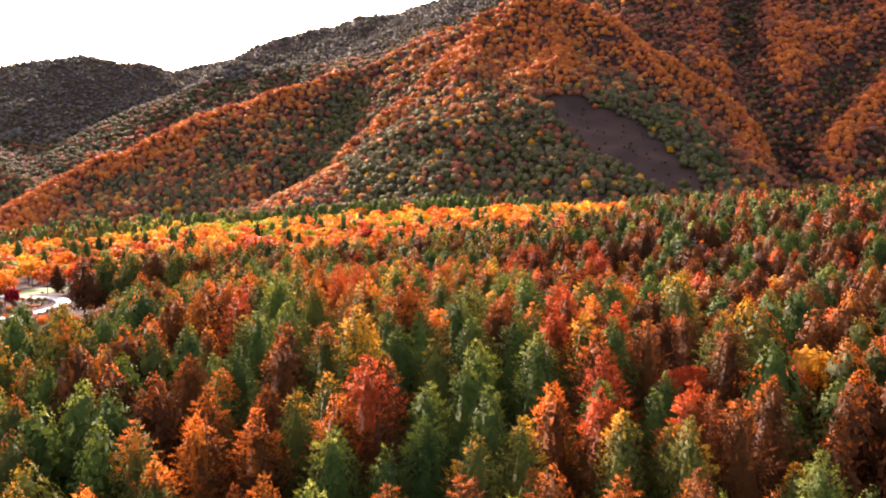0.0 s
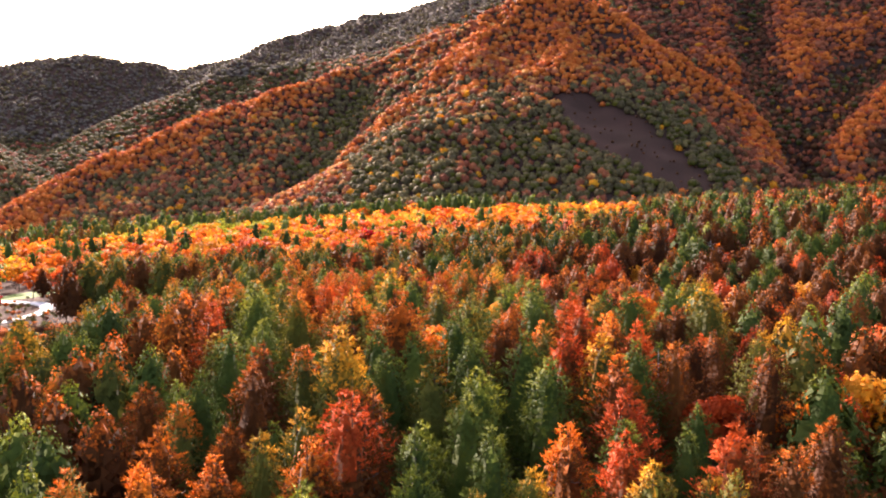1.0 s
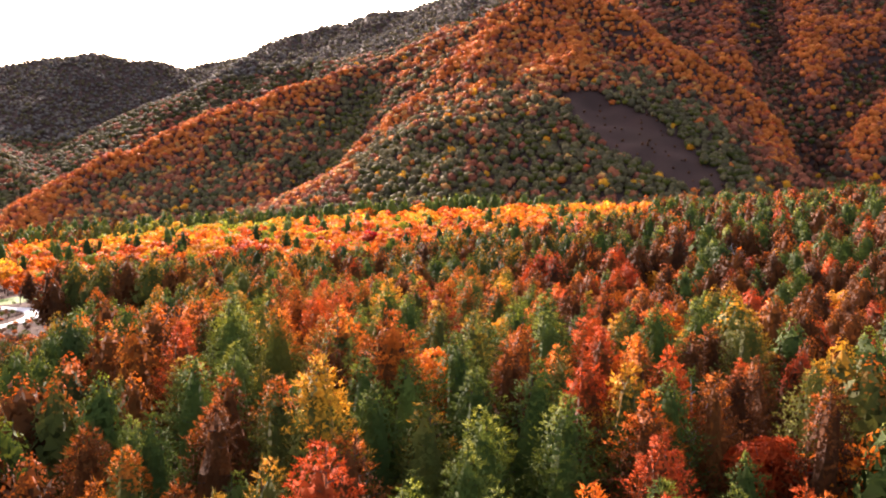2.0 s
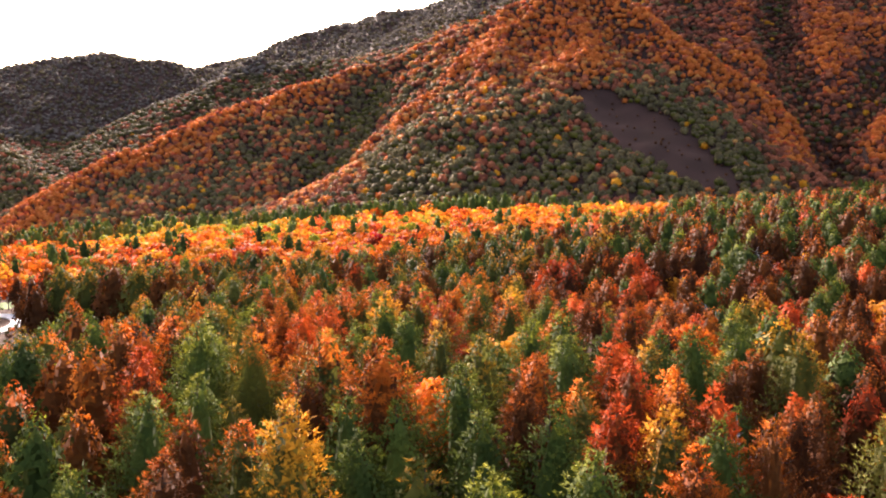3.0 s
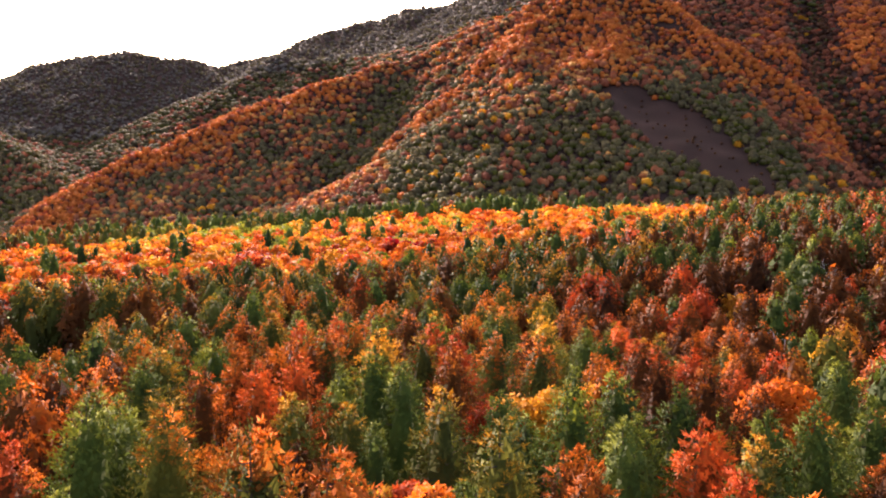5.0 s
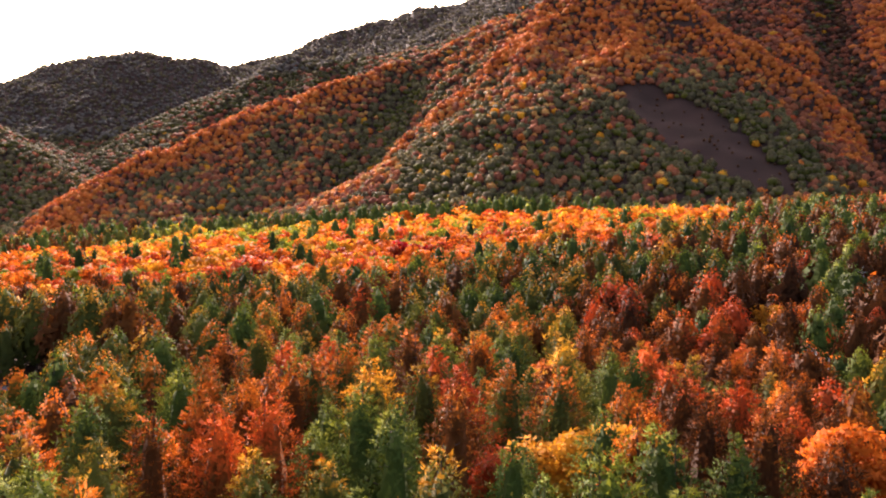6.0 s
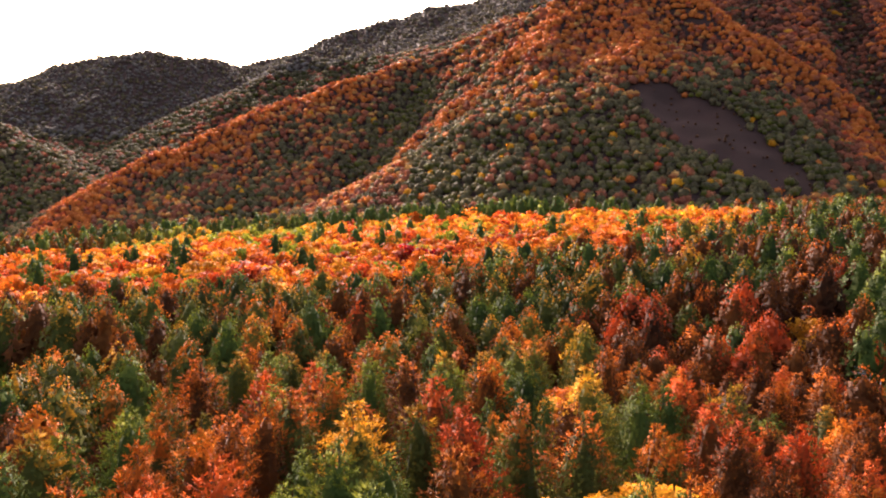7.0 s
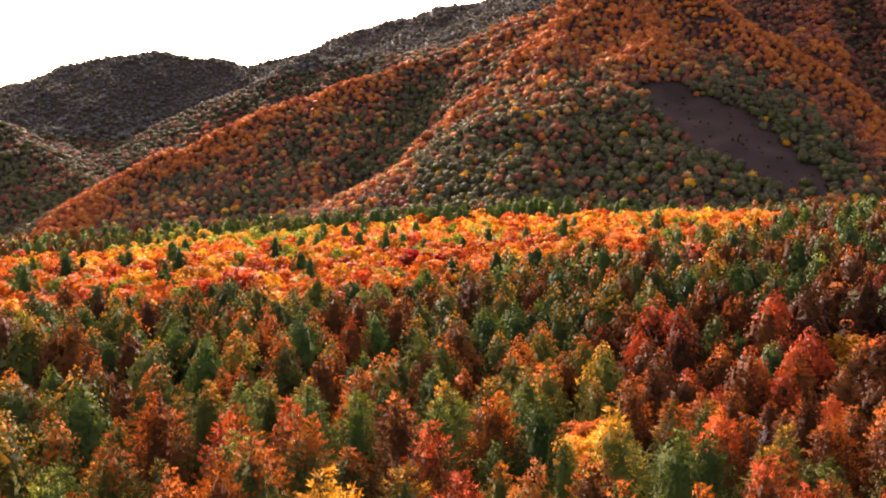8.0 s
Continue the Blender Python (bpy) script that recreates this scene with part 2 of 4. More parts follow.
def larch_crown(n, h, r, rng, size=1.0, shell=False):
    """Blunt feathery cone: a dense inner coat, and branch tips that carry needle tufts.
    Returns triangles, how far up each lies, 0 to 1, and which way it faces. shell: coarser tufts, for trees far off."""
    ph = rng.uniform(0, 6.28, 5)
    grid = np.linspace(0.13, 1.0, 80)
    lean = rng.normal(size=2) * 0.03

    def reach(u, az):
        body = r * np.clip((1.005 - u) / 0.64, 0, 1) ** 0.67 * np.clip(0.5 + 1.4 * u, 0, 1)
        lobes = 0.15 * np.sin(2 * az + ph[0] + 5 * u) + 0.13 * np.sin(3 * az + ph[1] + 13 * u) + 0.10 * np.sin(27 * u + 2 * az + ph[2])
        return body * (1 + lobes) + 0.04

    def spots(m, low, high, upper):
        w = (reach(grid, 0 * grid) + 0.25) * (upper + grid ** 1.3)
        u = np.clip(rng.choice(grid, m, p=w / w.sum()) + rng.uniform(-0.006, 0.006, m), 0.1, 1)
        az = rng.uniform(0, 6.28, m)
        full = reach(u, az)
        q = full * rng.uniform(low, high, m)
        axis_x, axis_y = lean[0] * u ** 2 * h, lean[1] * u ** 2 * h
        return u, full, np.stack([np.cos(az), np.sin(az), 0 * az], -1), np.stack([axis_x + np.cos(az) * q, axis_y + np.sin(az) * q, u * h - 0.12 * q], -1)

    # inner coat
    m = n // (3 if shell else 4)
    u0, full, way, at = spots(m, 0.5, 0.84 if shell else 0.8, 0.55)
    out = unit(way + np.array([0, 0, 0.35]) + rng.normal(size=(m, 3)) * 0.25)
    coat = plates(at, out, np.clip((0.55 if shell else 0.3) * full, 0.2, 2.0 * size if shell else 0.4) * rng.uniform(0.7, 1.1, m), rng)
    # closed inner body, added to keep light from passing through the crown
    turn = np.arange(7) * 2 * np.pi / 7
    rings = []
    for level in (0.15, 0.38, 0.62, 0.84):
        q = (0.55 if n < 150 else 0.4 if shell else 0.36) * reach(level, turn) * rng.uniform(0.75, 1.15, 7)
        rings.append(np.stack([lean[0] * level ** 2 * h + np.cos(turn) * q, lean[1] * level ** 2 * h + np.sin(turn) * q, level * h - 0.12 * q], -1))
    heart = []
    for lo, hi in zip(rings, rings[1:]):
        nlo, nhi = np.roll(lo, -1, 0), np.roll(hi, -1, 0)
        heart += [np.stack([lo, nlo, nhi], 1), np.stack([lo, nhi, hi], 1)]
    peak = np.array([[lean[0] * h, lean[1] * h, 0.92 * h]]).repeat(7, 0)
    heart.append(np.stack([rings[-1], np.roll(rings[-1], -1, 0), peak], 1))
    heart = np.concatenate(heart)
    coat, u0 = np.concatenate([coat, heart]), np.concatenate([u0, heart[:, :, 2].mean(1) / h])
    # tufts
    k = n - m
    if shell:
        u1, full, way, at = spots(k, 0.8, 1.03, 0.2)
        out = unit(way + np.array([0, 0, 0.45]) + rng.normal(size=(k, 3)) * 0.35)
        fit_size = np.clip(0.35 + 0.8 * full / r, 0.4, 1)
        tri = plates(at, out, size * rng.uniform(0.45, 0.85, k) * fit_size, rng)
        shoot = rng.uniform(size=k) < 0.16
        go = unit(way * 0.6 + rng.normal(size=(k, 3)) * 0.3 + np.array([0, 0, 0.6]))
        tri[shoot] = flakes(at, go, size * rng.uniform(0.5, 0.95, k) * fit_size, size * rng.uniform(0.2, 0.35, k), rng)[shoot]
    else:
        tips = 260
        tu, tf, tw, ta = spots(tips, 0.85, 1.2, 0.25)
        b = rng.randint(0, tips, k)
        back = rng.uniform(0, 1, k) ** 1.3
        u1, way = tu[b], tw[b]
        at = ta[b] - way * (tf[b] * 0.34 * back)[:, None] - np.array([0, 0, 1]) * (0.16 * tf[b] * back)[:, None]
        at = at + rng.normal(size=(k, 3)) * (0.05 + 0.13 * back * np.clip(tf[b], 0.4, 2.2))[:, None] * np.array([1, 1, 0.55])
        spray = rng.uniform(size=k) < 0.3
        go = unit(way * 0.55 + rng.normal(size=(k, 3)) * np.where(spray, 0.25, 0.5)[:, None] + np.array([0, 0, 0.4]))
        long = np.where(spray, rng.uniform(0.28, 0.6, k), rng.uniform(0.15, 0.32, k))
        thin = np.where(spray, rng.uniform(0.05, 0.085, k), rng.uniform(0.08, 0.14, k))
        leader = rng.uniform(size=k) < 0.012       # the shoots of the very top
        at[leader] = np.array([0, 0, h * 0.96]) + rng.normal(size=(leader.sum(), 3)) * np.array([0.08, 0.08, 0.35])
        go[leader] = unit(rng.normal(size=(leader.sum(), 3)) * 0.35 + np.array([0, 0, 1.0]))
        tri = flakes(at, go, size * long, size * thin, rng)
    tri = np.concatenate([coat, tri])
    mid = tri.mean(1)
    n = len(tri)
    outer_share = 0.1 * np.sin(np.arctan2(mid[:, 1], mid[:, 0]) + ph[3]) + 0.05 * np.sin(0.9 * mid[:, 2] + ph[4])
    # inner coat held to the darker lower tone, as shade inside the crown
    high = np.clip(np.concatenate([u0 - 0.16, u1]) + outer_share + rng.normal(size=n) * 0.06, 0, 1)
    out = unit(np.stack([mid[:, 0], mid[:, 1], 0.5 + 1.2 * np.clip(mid[:, 2] / h, 0, 1) ** 3], -1) + rng.normal(size=(n, 3)) * 0.16)
    return tri, high, out


def plates(at, out, wide, rng):
    """Ragged triangles that face outwards."""
    a = unit(np.cross(out, unit(rng.normal(size=at.shape))))
    b = np.cross(out, a)
    t0 = rng.uniform(0, 6.28, len(at))
    pts = []
    for k in range(3):
        t = t0 + k * 2.09 + rng.uniform(-0.5, 0.5, len(at))
        q = (wide * rng.uniform(0.4, 0.75, len(at)))[:, None]
        pts.append(at + q * (np.cos(t)[:, None] * a + np.sin(t)[:, None] * b))
    return np.stack(pts, 1)


def round_crown(n, h, r, rng, size=1.0, lumps=18, shell=False):
    """Broad crown of leafy clumps."""
    c = unit(rng.normal(size=(lumps, 3))) * rng.uniform(0.3, 0.75, (lumps, 1))
    c = c * np.array([r, r, h * 0.33]) + np.array([0, 0, h * 0.62])
    rad = r * rng.uniform(0.32, 0.5, lumps)
    b = rng.randint(0, lumps, n)
    out = unit(rng.normal(size=(n, 3)) + np.array([0, 0, 0.35]))
    at = c[b] + out * (rad[b] * rng.uniform(0.75, 1.06, n))[:, None] * np.array([1, 1, 0.85])
    if shell:
        tri = plates(at, unit(out + rng.normal(size=(n, 3)) * 0.3), size * rng.uniform(0.5, 1.0, n), rng)
    else:
        tri = plates(at, unit(out * 0.7 + rng.normal(size=(n, 3)) * 0.6), size * rng.uniform(0.24, 0.5, n), rng)
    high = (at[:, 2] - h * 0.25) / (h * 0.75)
    from_mid = unit((at - np.array([0, 0, h * 0.5])) / np.array([r, r, h * 0.4]))
    normal = unit(0.6 * out + 0.7 * from_mid + rng.normal(size=(n, 3)) * 0.2)
    return tri, np.clip(high + rng.normal(size=n) * 0.08, 0, 1), normal


def ball_crown(h, r, rng, rings, sides, tufts, size):
    """Rounded lumpy crown of a broadleaf tree far off: a closed uneven dome with leafy tufts on its upper side."""
    ph = rng.uniform(0, 6.28, 4)
    mid, half = np.array([0, 0, 0.56 * h]), np.array([0.9 * r, 0.9 * r, 0.4 * h])

    def skin(polar, az):
        lump = 1 + 0.13 * np.sin(2 * az + ph[0] + 2 * polar) + 0.12 * np.sin(3 * az + ph[1] - 3 * polar) + 0.08 * np.sin(5 * polar + ph[2])
        way = np.stack([np.sin(polar) * np.cos(az), np.sin(polar) * np.sin(az), np.cos(polar)], -1)
        return way * lump[..., None]

    az = np.arange(sides) * 2 * np.pi / sides
    loops = [skin(np.full(sides, p), az + 0.5 * k) for k, p in enumerate(np.linspace(0.0, 2.25, rings + 1))]
    tri = []
    for a, b in zip(loops, loops[1:]):
        na, nb = np.roll(a, -1, 0), np.roll(b, -1, 0)
        tri.append(np.stack([a, b, nb], 1))
        if a is not loops[0]:
            tri.append(np.stack([a, nb, na], 1))
    tri = np.concatenate(tri)
    ways = unit(tri + np.array([0, 0, 0.15]))
    q = skin(np.arccos(rng.uniform(-0.25, 1, tufts)), rng.uniform(0, 6.28, tufts)) * rng.uniform(0.98, 1.2, (tufts, 1))
    out = unit(q + rng.normal(size=q.shape) * 0.45)
    tuft = plates(q * half, out, size * rng.uniform(0.5, 1.0, tufts), rng) + mid
    tri = np.concatenate([tri * half + mid, tuft])
    ways = np.concatenate([ways, np.repeat(out[:, None], 3, 1)])
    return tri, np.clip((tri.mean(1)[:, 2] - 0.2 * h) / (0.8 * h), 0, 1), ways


def tube(points, radii, sides):
    """A tapered limb as triangles."""
    points, tri = np.asarray(points, float), []
    rings = []
    for k, (p, q) in enumerate(zip(points, radii)):
        way = points[min(k + 1, len(points) - 1)] - points[max(k - 1, 0)]
        way = way / np.linalg.norm(way)
        a = np.cross(way, (0.3, 0.9, 0.2))
        a = a / np.linalg.norm(a)
        b = np.cross(way, a)
        t = np.arange(sides) * 2 * np.pi / sides
        rings.append(p + q * (np.cos(t)[:, None] * a + np.sin(t)[:, None] * b))
    for lo, hi in zip(rings, rings[1:]):
        for k in range(sides):
            m = (k + 1) % sides
            tri.append((lo[k], lo[m], hi[m]))
            tri.append((lo[k], hi[m], hi[k]))
    return np.array(tri)


def straight_trunk(h, rng, base=0.16, sides=6, boughs=0):
    """A straight tapered stem, with rising side boughs where they are asked for."""
    lean = rng.normal(size=2) * 0.012 * h
    parts = [tube([(0, 0, -0.4), (lean[0] * 0.3, lean[1] * 0.3, h * 0.4), (lean[0] * 0.5, lean[1] * 0.5, h * 0.97)],
                  [base, base * 0.7, 0.025], sides)]
    for k in range(boughs):
        u = 0.12 + 0.8 * (k + rng.uniform()) / boughs
        a, q = 2.4 * k + rng.uniform(-0.5, 0.5), 3.6 * min(1, (1.02 - u) / 0.6)
        way = np.array([np.cos(a), np.sin(a), 0])
        s = np.array([0, 0, u * h - 0.2 * q])
        parts.append(tube([s, s + way * q * 0.55 + np.array([0, 0, 0.02 * q]), s + way * q + np.array([0, 0, 0.25 * q])], [0.05, 0.035, 0.01], 3))
    return np.concatenate(parts)


def forked_trunk(h, r, rng, base=0.2, limbs=6, twigs=0, sides=5):
    """A trunk that forks into limbs, each with side branches where twigs are asked for."""
    parts = [tube([(0, 0, -0.4), (0.1, 0, h * 0.3), (0.0, 0.15, h * 0.75)], [base, base * 0.8, base * 0.25], sides)]
    for k in range(limbs):
        a = k * 2.4 + rng.uniform(-0.4, 0.4)
        z = h * rng.uniform(0.28, 0.55)
        e = np.array([np.cos(a) * r * 0.75, np.sin(a) * r * 0.75, z + h * rng.uniform(0.22, 0.42)])
        s = np.array([0.08, 0.05, z])
        m = (s + e) / 2 + np.array([0, 0, -0.05 * h])
        parts.append(tube([s, m, e], [base * 0.45, base * 0.28, 0.02], 4))
        for _ in range(twigs):
            t = rng.uniform(0.35, 0.95)
            q = m + (e - m) * t
            g = q + unit(rng.normal(size=3) * np.array([1, 1, 0.5]) + np.array([np.cos(a), np.sin(a), 0.9])) * rng.uniform(0.8, 2.0)
            parts.append(tube([q, (q + g) / 2 + rng.normal(size=3) * 0.08, g], [0.03, 0.022, 0.008], 3))
    return np.concatenate(parts)


def tri_mesh(name, tri, mats, index=None, out=None, outer_share=None, tree=None):
    """Loose triangles; out: the way each one's surface faces, so that a crown shades as one soft body;
    each leaf can carry its share of the outer colour; tree: a random number of each tree."""
    tri = np.asarray(tri).reshape(-1, 3, 3)
    me = mesh_from(name, tri.reshape(-1, 3), np.arange(len(tri) * 3).reshape(-1, 3), mats, index, out is not None)
    if out is not None:
        out = np.asarray(out, np.float32)
        a = me.attributes.new("custom_normal", "FLOAT_VECTOR", "POINT")
        a.data.foreach_set("vector", (np.repeat(out, 3, axis=0) if out.ndim == 2 else out).ravel())
    for key, values in (("outer_share", outer_share), ("tree", tree)):
        if values is not None:
            a = me.attributes.new(key, "FLOAT", "POINT")
            a.data.foreach_set("value", np.repeat(np.asarray(values, np.float32), 3))
    me.update()
    return me


def part(name, mesh, parent, label=""):
    ob = new(name, mesh)
    ob.parent = parent
    return tagged(ob, label)


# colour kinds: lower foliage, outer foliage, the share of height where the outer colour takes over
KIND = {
    # larches: autumn tips, plus the shade low in the crown put into the tones
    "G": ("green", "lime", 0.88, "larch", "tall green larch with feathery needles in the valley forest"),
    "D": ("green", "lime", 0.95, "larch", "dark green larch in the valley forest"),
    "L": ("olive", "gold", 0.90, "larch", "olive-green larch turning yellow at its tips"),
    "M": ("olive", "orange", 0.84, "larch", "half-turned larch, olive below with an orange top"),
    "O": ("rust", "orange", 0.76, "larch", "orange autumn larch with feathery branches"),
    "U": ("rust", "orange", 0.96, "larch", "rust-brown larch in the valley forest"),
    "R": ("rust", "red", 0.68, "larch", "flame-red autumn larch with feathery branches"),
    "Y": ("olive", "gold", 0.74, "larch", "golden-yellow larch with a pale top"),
    "BY": ("gold", "gold", 0.5, "maple", "golden broadleaf tree with a rounded crown"),
    "BO": ("orange", "orange", 0.5, "maple", "orange broadleaf tree with a rounded crown"),
    "BR": ("red", "red", 0.5, "maple", "bright red maple with a spreading crown"),
    "BC": ("crimson", "crimson", 0.5, "maple", "low crimson maple among taller larches"),
    "BG": ("lime", "lime", 0.5, "maple", "yellow-green broadleaf tree with a rounded crown"),
    "BL": ("olive", "olive", 0.5, "maple", "olive-green broadleaf tree with a rounded crown"),
    "BU": ("rust", "orange", 0.55, "maple", "rust-orange broadleaf tree with a rounded crown"),
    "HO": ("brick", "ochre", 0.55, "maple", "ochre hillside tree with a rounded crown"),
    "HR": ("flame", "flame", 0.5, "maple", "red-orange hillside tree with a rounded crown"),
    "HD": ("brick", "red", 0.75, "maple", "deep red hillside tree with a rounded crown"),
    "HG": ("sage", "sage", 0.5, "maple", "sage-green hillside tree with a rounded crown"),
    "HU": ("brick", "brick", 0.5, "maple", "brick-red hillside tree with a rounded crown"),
    "HB": ("heather", "heather", 0.5, "maple", "grey-brown half-bare hillside tree"),
    "BN": ("olive", "sage", 0.6, "maple", "dull green broadleaf tree"),
    "BD": ("dusk", "dusk", 0.5, "shrub", "dull brown low shrub"),
    "BB": ("rust", "orange", 0.8, "birch", "brown half-bare broadleaf tree"),
    "BW": ("rust", "orange", 0.6, "birch", "nearly leafless tree with pale bare branches"),
}


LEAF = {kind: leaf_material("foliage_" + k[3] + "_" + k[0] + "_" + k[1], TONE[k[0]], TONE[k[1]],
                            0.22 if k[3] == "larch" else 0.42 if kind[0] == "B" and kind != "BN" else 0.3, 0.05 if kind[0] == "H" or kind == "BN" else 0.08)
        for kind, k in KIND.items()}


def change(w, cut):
    """Share of the outer colour: smoothly from 0 to 1 round the height cut."""
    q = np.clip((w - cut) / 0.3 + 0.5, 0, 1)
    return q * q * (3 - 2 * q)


def facing(tri, out):
    """Turns each triangle so that its front looks outwards."""
    n = np.cross(tri[:, 1] - tri[:, 0], tri[:, 2] - tri[:, 0])
    turn = (n * (out if out.ndim == 2 else out.mean(1))).sum(1) < 0
    tri[turn] = tri[turn][:, ::-1]
    if out.ndim == 3:
        out[turn] = out[turn][:, ::-1]
    return tri


def crown_of(kind, n, rng, size=1.0, shell=False):
    """Triangles of a crown, how far up and out each lies, and the tree's height and half width."""
    if shell and n < 60:
        h, r = 11.0, 4.4
        tri, w, out = ball_crown(h, r, rng, 3 if n > 30 else 2, 7 if n > 30 else 6, n, size)
    elif kind[0] not in "BH":
        h, r = 15.3, 4.35
        tri, w, out = larch_crown(n, h, r, rng, size, shell)
    elif kind == "BW":
        h, r = 13.0, 2.8
        tri, w, out = round_crown(max(n // 12, 8), h, r, rng, size, 18, shell)
    elif kind == "BB":
        h, r = 12.0, 3.0
        tri, w, out = round_crown(max(2 * n // 3, 8), h, r, rng, size, 18, shell)
    else:
        h, r = (6.5, 3.2) if kind == "BC" else (11.0, 4.4)
        tri, w, out = round_crown(n, h, r, rng, size, 18 if n > 200 else 10, shell)
    return facing(tri, out), w, out, h, r


def tree_template(kind, seed, n=5400):
    rng = np.random.RandomState(seed)
    cut, name, label = KIND[kind][2:]
    tri, w, out, h, r = crown_of(kind, n, rng)
    root = new(name)
    tagged(root, label, "tree", group="valley trees")
    bark = PALE_BARK if kind == "BW" else BARK
    wood = straight_trunk(h, rng, boughs=26) if kind[0] not in "BH" else forked_trunk(h, r, rng, twigs=7 if kind in ("BW", "BB") else 0)
    part("trunk", tri_mesh("trunk", wood, [bark]), root)
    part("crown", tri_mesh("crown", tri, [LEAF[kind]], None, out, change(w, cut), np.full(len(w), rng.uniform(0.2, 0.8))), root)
    return root


